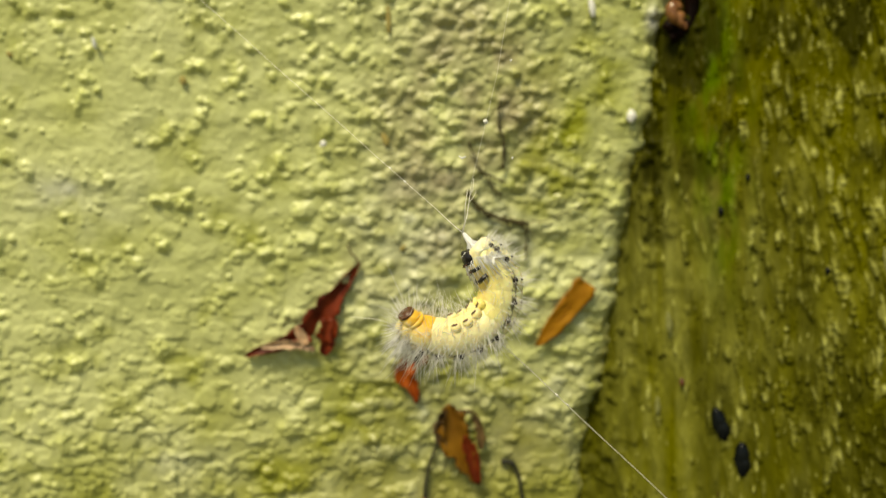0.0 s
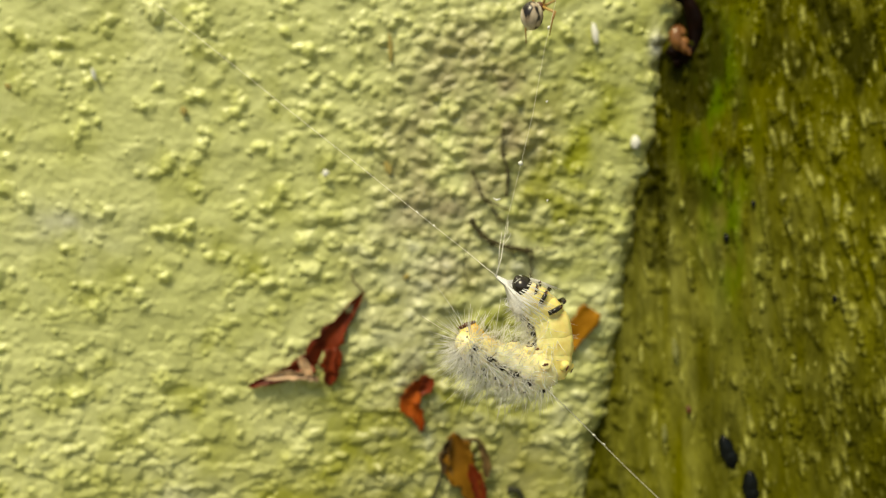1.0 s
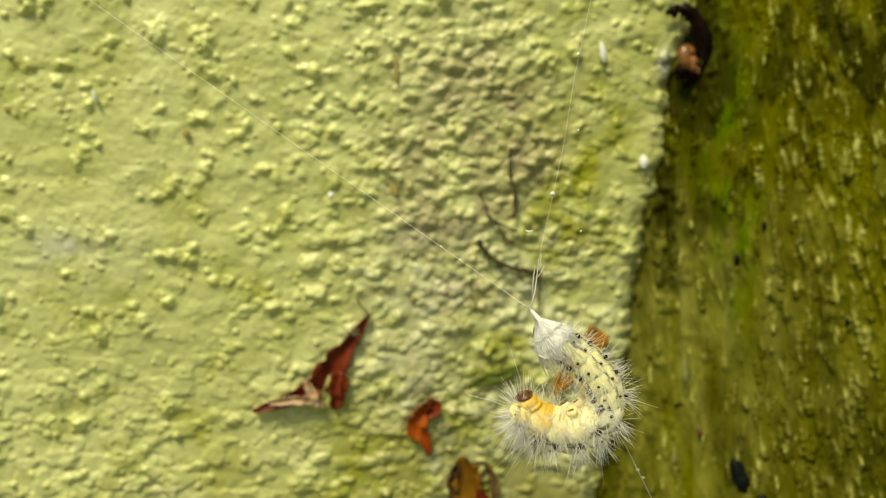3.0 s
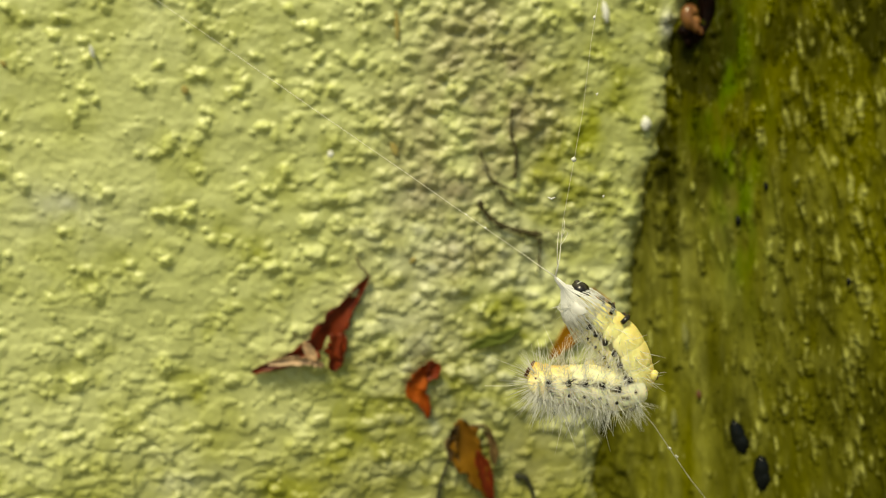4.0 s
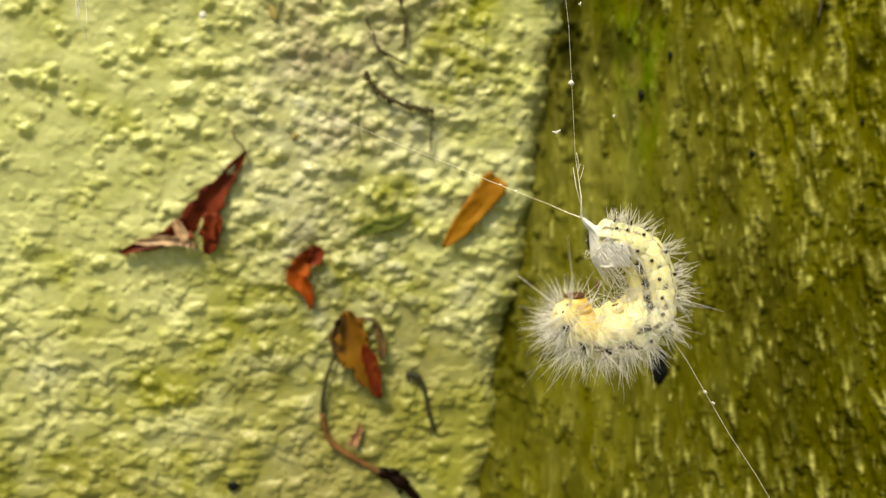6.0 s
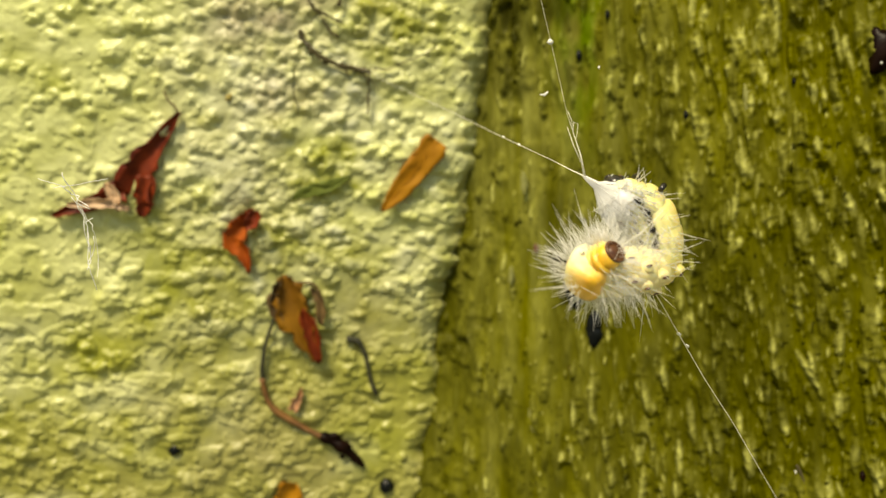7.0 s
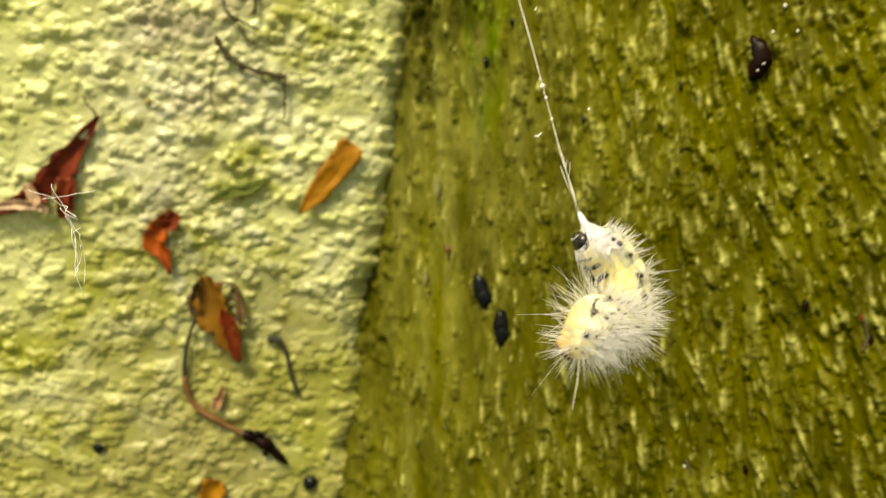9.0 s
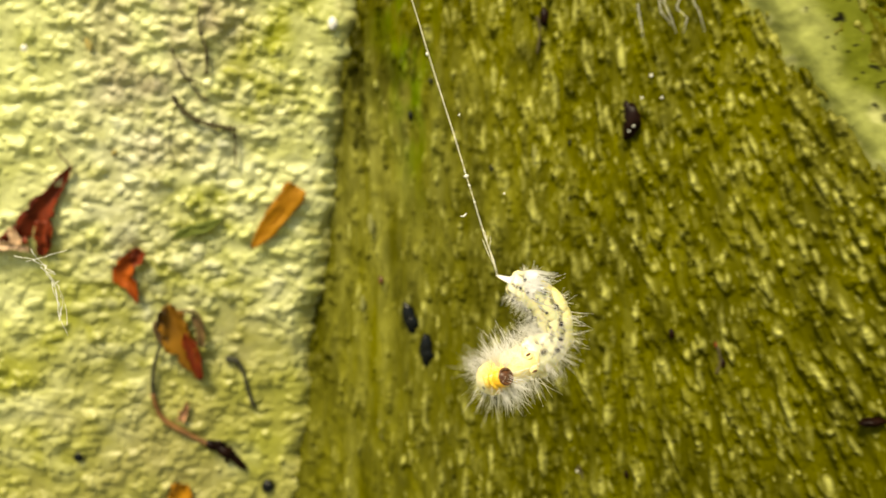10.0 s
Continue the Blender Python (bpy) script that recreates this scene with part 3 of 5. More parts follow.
# ---- things stuck to the walls ----
def leaf_shape(spine, widths, normal, fold=0.25, lift=0.06, thick=0.012, seed=1, ragged=0.0, across=6):
    """A dry leaf along a spine of places: folded along its middle, edges curled up, with two faces."""
    pts = [Vector(p) for p in spine]
    r = random.Random(seed)
    rows = []
    for k, p in enumerate(pts):
        d = (pts[min(k + 1, len(pts) - 1)] - pts[max(k - 1, 0)]).normalized()
        side = d.cross(normal).normalized()
        row = []
        for j in range(across + 1):
            e = 2 * j / across - 1
            w = widths[k] * (1 + ragged * r.uniform(-1, 1) * abs(e))
            up = fold * abs(e) * widths[k] + lift * e * e * (0.4 + 0.6 * r.random()) + 0.02 * r.uniform(-1, 1)
            row.append(p + side * e * w + normal * up)
        rows.append(row)
    m = across + 1
    top = [p for row in rows for p in row]
    verts = top + [p - normal * thick for p in top]
    o = len(top)
    faces = []
    for k in range(len(rows) - 1):
        for j in range(across):
            a, b, c, d = k * m + j, k * m + j + 1, (k + 1) * m + j + 1, (k + 1) * m + j
            faces += [(a, b, c, d), (o + d, o + c, o + b, o + a)]
    ring = [j for j in range(m)] + [k * m + across for k in range(1, len(rows))] + [(len(rows) - 1) * m + j for j in range(across - 1, -1, -1)] + [k * m for k in range(len(rows) - 2, 0, -1)]
    faces += [(ring[i], o + ring[i], o + ring[(i + 1) % len(ring)], ring[(i + 1) % len(ring)]) for i in range(len(ring))]
    return verts, faces


def stuck(name, place, label, category, group=""):
    """An empty thing at a place on a wall; its parts are built round it."""
    ob = new(name)
    ob.location = at(*place)
    ob.empty_display_size = 0.002
    return tagged(ob, label, category, group)


def leaf_part(name, parent, base, spine, widths, normal, mats, label="", **more):
    v, f = leaf_shape([p - base for p in spine], widths, normal, **more)
    return part(name, Shape().add(v, f).mesh(name, mats), parent, label)


def path_on(surface, flat, h):
    """Places on a wall along a smooth line through flat points (x, z)."""
    out = []
    n = len(flat)
    for k in range(n - 1):
        p0, p1, p2, p3 = (Vector((*flat[max(0, min(n - 1, k + d))], 0)) for d in (-1, 0, 1, 2))
        for s in range(5):
            t = s / 5
            q = 0.5 * (2 * p1 + (p2 - p0) * t + (2 * p0 - 5 * p1 + 4 * p2 - p3) * t * t + (3 * p1 - p0 - 3 * p2 + p3) * t ** 3)
            out.append(surface(q.x, q.y, h))
    out.append(surface(*flat[-1], h))
    return out


def build_leaves():
    base = on_pale(-1.9, 0.3, 0.05)
    leaf = stuck("dead_leaf", base, "crumpled dark red dead leaf stuck on the pale wall", "leaf")
    sp = path_on(on_pale, [(-1.25, 1.34), (-1.5, 1.0), (-1.78, 0.62), (-1.98, 0.22)], 0.06)
    leaf_part("blade", leaf, base, sp, [0.02 + 0.27 * (k / (len(sp) - 1)) ** 1.1 for k in range(len(sp))], N_PALE, M_RED_LEAF, seed=3, ragged=0.22, lift=0.06)
    sp = path_on(on_pale, [(-1.72, 0.5), (-1.76, 0.2), (-1.84, -0.06)], 0.10)
    leaf_part("lobe", leaf, base, sp, [0.10, 0.12, 0.13, 0.13, 0.13, 0.12, 0.11, 0.10, 0.08, 0.06, 0.03][:len(sp)], N_PALE, M_RED_LEAF, seed=4, ragged=0.2)
    sp = path_on(on_pale, [(-2.05, 0.3), (-2.45, 0.14), (-3.02, -0.04)], 0.09)
    leaf_part("curled_tip", leaf, base, sp, [0.16 - 0.13 * k / (len(sp) - 1) for k in range(len(sp))], N_PALE, M_RED_LEAF, seed=5, ragged=0.25)
    sp = path_on(on_pale, [(-2.75, 0.12), (-2.45, 0.14), (-2.15, 0.13), (-1.95, 0.06)], 0.2)
    leaf_part("pale_underside", leaf, base, sp, [0.02 + 0.05 * math.sin(math.pi * k / (len(sp) - 1)) for k in range(len(sp))], N_PALE, M_TAN_LEAF, "pale tan torn underside", seed=6, ragged=0.2)
    sp = path_on(on_pale, [(-2.22, 0.42), (-2.12, 0.25), (-2.08, 0.12)], 0.22)
    leaf_part("pale_underside", leaf, base, sp, [0.02 + 0.06 * math.sin(math.pi * k / (len(sp) - 1)) for k in range(len(sp))], N_PALE, M_TAN_LEAF, "pale tan torn underside", seed=8, ragged=0.2)
    s = Shape().tube([p - base for p in path_on(on_pale, [(-1.26, 1.33), (-1.3, 1.42), (-1.38, 1.5), (-1.42, 1.62)], 0.12)], 0.013, 5)
    part("stalk", s.mesh("stalk", M_STEM), leaf, "thin curled brown stalk")

    base = on_pale(1.9, 0.5, 0.04)
    leaf = stuck("dry_leaf", base, "ochre dry leaf blade stuck flat on the pale wall", "leaf")
    sp = path_on(on_pale, [(2.22, 1.0), (2.0, 0.7), (1.72, 0.35), (1.43, 0.02)], 0.13)
    leaf_part("blade", leaf, base, sp, [0.17, 0.185, 0.19, 0.19, 0.19, 0.185, 0.18, 0.17, 0.16, 0.15, 0.14, 0.12, 0.10, 0.08, 0.05, 0.02], N_PALE, M_OCHRE_LEAF, seed=7, fold=0.10, lift=0.03, ragged=0.12)
    s = Shape().tube([p - base + N_PALE * 0.004 for p in sp], 0.007, 5)
    part("midrib", s.mesh("midrib", M_OCHRE_LEAF), leaf)

    base = on_pale(-0.5, -0.3, 0.05)
    leaf = stuck("dead_leaf", base, "small curled orange-red leaf scrap on the pale wall", "leaf")
    sp = path_on(on_pale, [(-0.34, 0.05), (-0.46, -0.12), (-0.62, -0.38), (-0.5, -0.55), (-0.42, -0.85)], 0.1)
    leaf_part("blade", leaf, base, sp, [0.03 + 0.11 * math.sin(math.pi * min(1, k / (len(sp) - 1) * 1.05)) for k in range(len(sp))], N_PALE, M_ORANGE_LEAF, seed=9, ragged=0.2)
    sp = path_on(on_pale, [(-0.3, 0.04), (-0.34, -0.1), (-0.45, -0.2)], 0.16)
    leaf_part("dark_fold", leaf, base, sp, [0.05, 0.07, 0.09, 0.1, 0.1, 0.1, 0.1, 0.09, 0.08, 0.06, 0.04], N_PALE, M_RED_LEAF, "dark red folded end", seed=10, ragged=0.15)

    base = on_pale(0.2, -1.5, 0.05)
    leaf = stuck("dead_leaf", base, "folded ochre brown leaf hanging on a bent stalk", "leaf")
    sp = path_on(on_pale, [(0.05, -0.88), (0.12, -1.2), (0.28, -1.65), (0.5, -2.15)], 0.12)
    leaf_part("blade", leaf, base, sp, [0.06, 0.11, 0.15, 0.18, 0.2, 0.22, 0.21, 0.22, 0.2, 0.2, 0.17, 0.16, 0.12, 0.10, 0.06, 0.02], N_PALE, M_BROWN_LEAF, seed=12, ragged=0.4, lift=0.09, across=10)
    for line, w, seed in (([(0.42, -1.05), (0.55, -1.25), (0.55, -1.6)], 0.05, 14), ([(0.0, -0.95), (-0.1, -1.25), (0.02, -1.6)], 0.06, 15)):
        sp = path_on(on_pale, line, 0.18)
        leaf_part("torn_edge", leaf, base, sp, [0.015 + w * math.sin(math.pi * k / (len(sp) - 1)) for k in range(len(sp))], N_PALE, M_STEM, "dark brown curled torn edge", seed=seed, ragged=0.5)
    sp = path_on(on_pale, [(0.3, -1.35), (0.42, -1.7), (0.52, -2.15)], 0.2)
    leaf_part("dark_fold", leaf, base, sp, [0.02, 0.05, 0.08, 0.1, 0.11, 0.11, 0.1, 0.09, 0.07, 0.05, 0.02], N_PALE, M_RED_LEAF, "dark red-brown folded half", seed=13, ragged=0.2)
    s = Shape().tube([p - base for p in path_on(on_pale, [(0.2, -1.0), (0.45, -1.02), (0.57, -1.25), (0.56, -1.6)], 0.1)], 0.022, 6)
    part("curled_edge", s.mesh("curled_edge", M_STEM), leaf)

    base = on_pale(0.1, -2.8, 0.05)
    twig = stuck("dry_twig", base, "bent dry brown twig with a dark knotted end", "twig")
    s = Shape().tube([p - base for p in path_on(on_pale, [(-0.08, -1.42), (-0.24, -1.85), (-0.31, -2.2), (-0.32, -2.42)], 0.10)], [0.026 + 0.012 * (k / 15) for k in range(16)], 6)
    part("upper_stem", s.mesh("upper_stem", M_DARK_STEM), twig, "dark green-grey upper stem")
    pts = path_on(on_pale, [(-0.33, -2.4), (-0.22, -2.82), (0.15, -3.12), (0.56, -3.36)], 0.10)
    s = Shape().tube([p - base for p in pts], [0.045 + 0.014 * noise.noise(p * 6) for p in pts], 7)
    part("stem", s.mesh("stem", M_TWIG), twig, "reddish brown bent stem")
    pts = path_on(on_pale, [(0.46, -3.3), (0.62, -3.4), (0.84, -3.54), (1.12, -3.84)], 0.08)
    s = Shape().tube([p - base for p in pts], [(0.085 + 0.05 * noise.noise(p * 7)) * min(1, (16 - k) / 4, (k + 2) / 4) for k, p in enumerate(pts)], 8)
    for x, z, a in ((0.68, -3.34, 0.09), (0.52, -3.38, 0.05), (0.86, -3.5, 0.08), (0.98, -3.72, 0.06), (0.80, -3.66, 0.045)):
        s.ball(on_pale(x, z, 0.09) - base, (a, a * 0.6, a * 0.75), 7, 9, rough=0.9)
    part("knot", s.mesh("knot", M_SEED), twig, "dark rotten knotted end")
    sp = path_on(on_pale, [(0.1, -2.9), (0.17, -2.74), (0.24, -2.56)], 0.12)
    v, f = leaf_shape([p - base for p in sp], [0.03, 0.07, 0.085, 0.09, 0.075, 0.08, 0.06, 0.05, 0.05, 0.03, 0.015], N_PALE, seed=29, ragged=0.4)
    s = Shape().add(v, f)
    thing("leaf_scrap", s.mesh("leaf_scrap", M_PINK_LEAF), at(*base), "tiny pinkish tan leaf scrap on the pale wall", "leaf")

    base = on_pale(1.1, -2.2, 0.05)
    s = Shape().tube([p - base for p in path_on(on_pale, [(0.9, -1.84), (1.06, -1.87), (1.16, -2.05), (1.21, -2.3), (1.25, -2.5), (1.33, -2.72)], 0.09)], [0.05, 0.055, 0.05, 0.042, 0.045, 0.05, 0.05, 0.04, 0.035, 0.04, 0.042, 0.036, 0.03, 0.035, 0.04, 0.034, 0.028, 0.03, 0.036, 0.034, 0.03, 0.034, 0.04, 0.038, 0.03, 0.016], 7)
    thing("bent_stem", s.mesh("bent_stem", M_DARK_STEM), at(*base), "short dark bent stem lying on the pale wall", "twig")

    base = on_pale(-0.03, -4.25, 0.05)
    leaf = stuck("dead_leaf", base, "small ochre leaf scrap low on the pale wall", "leaf")
    sp = path_on(on_pale, [(0.1, -4.08), (-0.02, -4.25), (-0.1, -4.5)], 0.08)
    leaf_part("blade", leaf, base, sp, [0.08, 0.14, 0.18, 0.2, 0.2, 0.2, 0.18, 0.16, 0.13, 0.1, 0.05], N_PALE, M_OCHRE_LEAF, seed=17, ragged=0.2)

    strands = (([(0.88, 3.75), (0.86, 3.4), (0.92, 3.1), (0.91, 2.72)], 0.026), ([(0.40, 3.12), (0.5, 2.9), (0.56, 2.74), (0.75, 2.62), (0.96, 2.52)], 0.018), ([(0.38, 2.42), (0.5, 2.2), (0.72, 2.04), (1.0, 1.96), (1.3, 1.9)], 0.040), ([(1.3, 1.92), (1.28, 1.6), (1.25, 1.35)], 0.020),
               ([(1.28, 1.93), (1.6, 1.98), (1.95, 2.12), (2.2, 2.25)], 0.010), ([(0.62, 2.72), (0.72, 2.5), (0.88, 2.35)], 0.016), ([(0.3, 1.95), (0.28, 1.6), (0.34, 1.3)], 0.010))
    for k, (line, thick) in enumerate(strands):
        base = on_pale(*line[1], 0.12)
        pts = path_on(on_pale, line, 0.12)
        s = Shape().tube([p - base + N_PALE * 0.02 * noise.noise(p * 9) + Vector((noise.noise(p * 8 + Vector((5, 0, 0))), 0, noise.noise(p * 8))) * 0.035 for p in pts], [thick * (0.35 + 1.1 * abs(noise.noise(p * 7 + Vector((0, k, 0)))) + 0.3 * abs(math.sin(2.6 * i / len(pts)))) for i, p in enumerate(pts)], 6)
        for i in range(2, len(pts) - 1, 4):   # clinging dirt and side hairs
            s.ball(pts[i] - base, (thick * 1.2, thick * 0.8, thick * 1.2), 5, 7, rough=0.7)
            way = Vector((rng.uniform(-1, 1), 0, rng.uniform(-1, 0.3))) * 0.16
            s.tube([pts[i] - base, pts[i] - base + way * 0.6, pts[i] - base + way + Vector((0, 0, -0.04))], [thick * 0.4, thick * 0.25, 0.003], 4)
        thing("root_strand", s.mesh("root_strand", M_CRACK), at(*base), "dark dead rootlet clinging to the pale wall", "root", "rootlets on the pale wall")
    base = on_pale(0.55, 0.36, 0.05)
    scrap = stuck("leaf_scrap", base, "flat dark green leaf scrap on the pale wall", "leaf")
    sp = path_on(on_pale, [(0.2, 0.2), (0.45, 0.3), (0.7, 0.36), (1.0, 0.5)], 0.10)
    leaf_part("blade", scrap, base, sp, [0.02 + 0.075 * math.sin(math.pi * k / (len(sp) - 1)) for k in range(len(sp))], N_PALE, M_MOSS, seed=21, fold=0.05, lift=0.015, ragged=0.2)


def build_pellets():
    def pellet(name, surface, normal, x, z, size, mats, label, category, lean=0.0, group=""):
        base = surface(x, z, {"white_dropping": 0.10, "rust_fleck": 0.04, "white_fleck": 0.06}.get(name, 0.03))
        side = Vector((1, 0, 0)) - normal * normal.x
        turn = Matrix.Rotation(lean, 3, normal)
        s = Shape().ball((0, 0, 0), size, 10, 14, rough=0.4, turn=turn)
        return thing(name, s.mesh(name, mats), at(*base), label, category, group)

    def pod(x, z, lean):
        base = on_olive(x, z, 0.04)
        turn = Matrix.Rotation(lean, 3, N_OLIVE)
        s = Shape().ball(turn @ Vector((0, 0, 0.05)), (0.105, 0.09, 0.18), 10, 14, rough=0.3, turn=turn)
        s.ball(turn @ Vector((0.03, -0.01, -0.09)), (0.10, 0.09, 0.15), 10, 14, rough=0.4, turn=turn)
        thing("seed_pod", s.mesh("seed_pod", M_POD), at(*base), "glossy black lumpy seed pod on the olive wall", "seed", "seed pods on the olive wall")

    pod(4.02, -1.05, 0.15)
    pod(4.27, -1.52, -0.1)
    husk = stuck("seed_husk", on_olive(6.90, 1.70, 0.075), "shiny dark half-moon seed husk on the olive wall", "seed")
    s = Shape().ball((0, 0, 0), (0.15, 0.09, 0.235), 14, 18, rough=0.25)
    s.v = [(max(x, -0.05), y - 0.595 * max(x, -0.05), z) for x, y, z in s.v]   # cut flat along one side
    part("shell", s.mesh("shell", M_SEED), husk)
    s = Shape().ball(Vector((0.0, -0.10, -0.14)), (0.012, 0.01, 0.014), 6, 8).ball(Vector((0.04, -0.155, -0.08)), (0.016, 0.01, 0.012), 6, 8)
    part("speck", s.mesh("speck", M_WHITE_FLECK), husk, "pale fleck on the husk")
    for x, z, r, mats in ((3.57, -0.5, 0.06, M_BROWN), (4.01, -2.08, 0.05, M_BROWN), (5.23, 1.17, 0.05, M_POD), (5.33, 1.02, 0.04, M_POD), (7.38, -1.0, 0.06, M_SEED), (7.84, -1.09, 0.05, M_RED_LEAF), (7.9, -1.32, 0.06, M_SEED), (6.89, -2.91, 0.05, M_SEED), (4.07, 2.03, 0.06, M_POD), (6.23, 1.47, 0.035, M_POD), (5.68, 0.74, 0.04, M_POD), (4.39, 2.5, 0.05, M_POD)):
        pellet("dirt_crumb", on_olive, N_OLIVE, x, z, (r * 0.62, r * 0.5, r * 1.05), mats, "small dark spot on the olive wall, built as a crumb", "crumb", 0.1, "crumbs on the olive wall")
    for x, z, r in ((-1.65, -3.5, 0.09), (1.45, -4.19, 0.11)):
        pellet("dirt_crumb", on_pale, N_PALE, x, z, (r, r * 0.7, r), M_POD, "round black dirt crumb on the pale wall", "crumb", 0.0, "crumbs on the pale wall")
    pellet("white_dropping", on_pale, N_PALE, 2.86, 3.5, (0.075, 0.05, 0.10), M_WHITE_FLECK, "small white dropping on the pale wall", "dropping", 0.0)
    for x, z, a, c, lean in ((-3.72, 4.0, 0.05, 0.06, 0.3), (-0.75, 4.88, 0.035, 0.22, 0.05), (-0.83, 3.16, 0.05, 0.10, 0.4), (-6.1, 4.35, 0.04, 0.05, 0.6), (-0.6, 1.55, 0.06, 0.035, 0.7)):
        pellet("rust_fleck", on_pale, N_PALE, x, z, (a, 0.02, c), M_RUST, "faint rust-brown fleck on the pale wall", "fleck", lean, "rust flecks on the pale wall")
    for x, z, r in ((6.32, -2.98, 0.016), (7.16, 2.25, 0.02), (7.06, 1.98, 0.013), (7.27, 1.96, 0.013)):
        pellet("white_fleck", on_olive, N_OLIVE, x, z, (r, r * 0.7, r * 1.3), M_WHITE_FLECK, "tiny bright white fleck on the olive wall", "fleck", 0.3, "white flecks on the olive wall")
    pellet("white_dropping", on_pale, N_PALE, 2.23, 5.06, (0.05, 0.04, 0.15), M_WHITE_FLECK, "narrow white dropping on the pale wall", "dropping", 0.15)
    pellet("white_dropping", on_pale, N_PALE, -1.74, 3.1, (0.05, 0.03, 0.05), M_WHITE_FLECK, "tiny white dropping on the pale wall", "dropping", 0.0)

    for x, z, a, c in ((-4.9, 4.5, 0.03, 0.09),):
        pellet("white_dropping", on_pale, N_PALE, x, z, (a, 0.03, c), M_SCUFF, "faint grey-white dropping on the pale wall", "dropping", 0.3)
    for x, z, r, lean in ((3.42, 0.38, 0.05, 0.1), (3.26, -0.89, 0.04, 0.0), (3.54, -2.88, 0.05, 0.2), (6.44, 3.18, 0.06, 0.35), (5.83, 1.27, 0.06, 0.2)):
        pellet("lichen_smear", on_olive, N_OLIVE, x, z, (r, r * 0.5, r * 3.2), M_SMEAR, "pale grey-green lichen smear on the olive wall", "lichen", lean, "lichen smears on the olive wall")
    # this one is a dark lump set where the wall has a shadowed hole
    pellet("dirt_crumb", on_olive, N_OLIVE, 5.93, 3.19, (0.07, 0.06, 0.12), M_SEED, "dark spot on the olive wall, built as a crumb", "crumb", 0.1, "crumbs on the olive wall")
    pellet("dirt_crumb", on_olive, N_OLIVE, 9.26, -1.82, (0.16, 0.08, 0.05), M_SEED, "dark spot on the olive wall, built as a crumb", "crumb", 0.1, "crumbs on the olive wall")
    r = random.Random(31)
    base = on_olive(7.4, 3.0, 0.06)
    web = stuck("web_scrap", base, "scrap of white web fibres on the olive wall", "web")
    for k in range(5):
        x, z = 7.1 + 0.12 * k + r.uniform(-0.07, 0.07), 3.25 + r.uniform(-0.1, 0.1)
        pts = [on_olive(x + 0.08 * t + 0.05 * r.uniform(-1, 1), z - r.uniform(0.2, 0.55) * t, 0.09) - base for t in (0, 0.35, 0.7, 1.0)]
        part("fibre", Shape().tube(pts, 0.0045, 4).mesh("fibre", M_SILK), web)
    for line in ([(5.84, 3.2), (5.88, 3.0), (5.84, 2.7)], [(7.85, -1.1), (7.88, -1.3), (7.84, -1.45)], [(6.33, -2.9), (6.4, -3.1), (6.36, -3.35)]):
        base = on_olive(*line[1], 0.04)
        s = Shape().tube([p - base for p in path_on(on_olive, line, 0.05)], 0.02, 5)
        thing("root_strand", s.mesh("root_strand", M_CRACK), at(*base), "dark dead rootlet clinging to the olive wall", "root", "rootlets on the olive wall")

    # a small snail in a dark hollow at the edge of the pale coat
    base = on_pale(3.47, 4.93, 0.10)
    snail = stuck("snail", base, "small orange-brown snail stuck at the wall's edge", "snail")
    pts, rad = [], []
    for k in range(46):
        w = k / 45
        a = 5.2 * math.pi * w
        r = 0.09 * (1 - w) ** 1.1
        pts.append(Vector((-0.06 + 0.20 * w + math.cos(a) * r * 0.7, -0.08 - 0.03 * w + math.cos(a) * r * 0.3, 0.09 - 0.30 * w + math.sin(a) * r)))
        rad.append(0.085 * (1 - w) ** 0.8 + 0.022)
    part("shell", Shape().tube(pts, rad, 10).mesh("shell", M_SHELL), snail)
    s = Shape().ball((-0.05, -0.02, -0.12), (0.14, 0.08, 0.11), 8, 10, rough=0.3)
    part("foot", s.mesh("foot", M_SEED), snail, "dark dried foot")
    # a black rim with lumps, added in place of the hollow's shadow
    line = path_on(on_pale, [(3.15, 5.62), (3.4, 5.66), (3.55, 5.57), (3.70, 5.3), (3.72, 5.06), (3.67, 4.84), (3.52, 4.72), (3.36, 4.72)], 0.11)
    base = line[12]
    crust = stuck("hollow_shade", base, "black rim standing in for the shadowed hollow round the snail", "crust")
    s = Shape().tube([p - base for p in line], [0.03 + 0.08 * math.sin(math.pi * min(1, (k + 1) / len(line))) + 0.03 * noise.noise(p * 5) for k, p in enumerate(line)], 9)
    part("rim", s.mesh("rim", M_SEED), crust)
    for k in range(3, len(line) - 2, 3):
        s = Shape().ball(line[k] - base + Vector((rng.uniform(-1, 1), 0, rng.uniform(-1, 1))) * 0.06, (0.07, 0.06, 0.09), 6, 8, rough=0.7)
        part("lump", s.mesh("lump", M_SEED), crust)



build_leaves()
build_pellets()

# ---- the caterpillar ----
COUNT, BODY = 13, 1.56
STEP = BODY / COUNT
ALONG = [0.0, 0.125, 0.19, 0.29] + [0.285 + (BODY - 0.345) * k / 9 for k in range(1, 10)]   # where each segment sits
GIRTH = [0.11, 0.150, 0.168, 0.176, 0.182, 0.184, 0.182, 0.186, 0.186, 0.184, 0.178, 0.165, 0.125]


def hair(s, root, way, long, thick, r):
    """One tapered, slightly bent hair."""
    way = way.normalized()
    droop = Vector((r.uniform(-1, 1), r.uniform(-1, 1), r.uniform(-1, 1))) * long * 0.09
    s.tube([root, root + way * long * 0.5 + droop * 0.4, root + way * long + droop], [thick, thick * 0.75, thick * 0.2], 3)


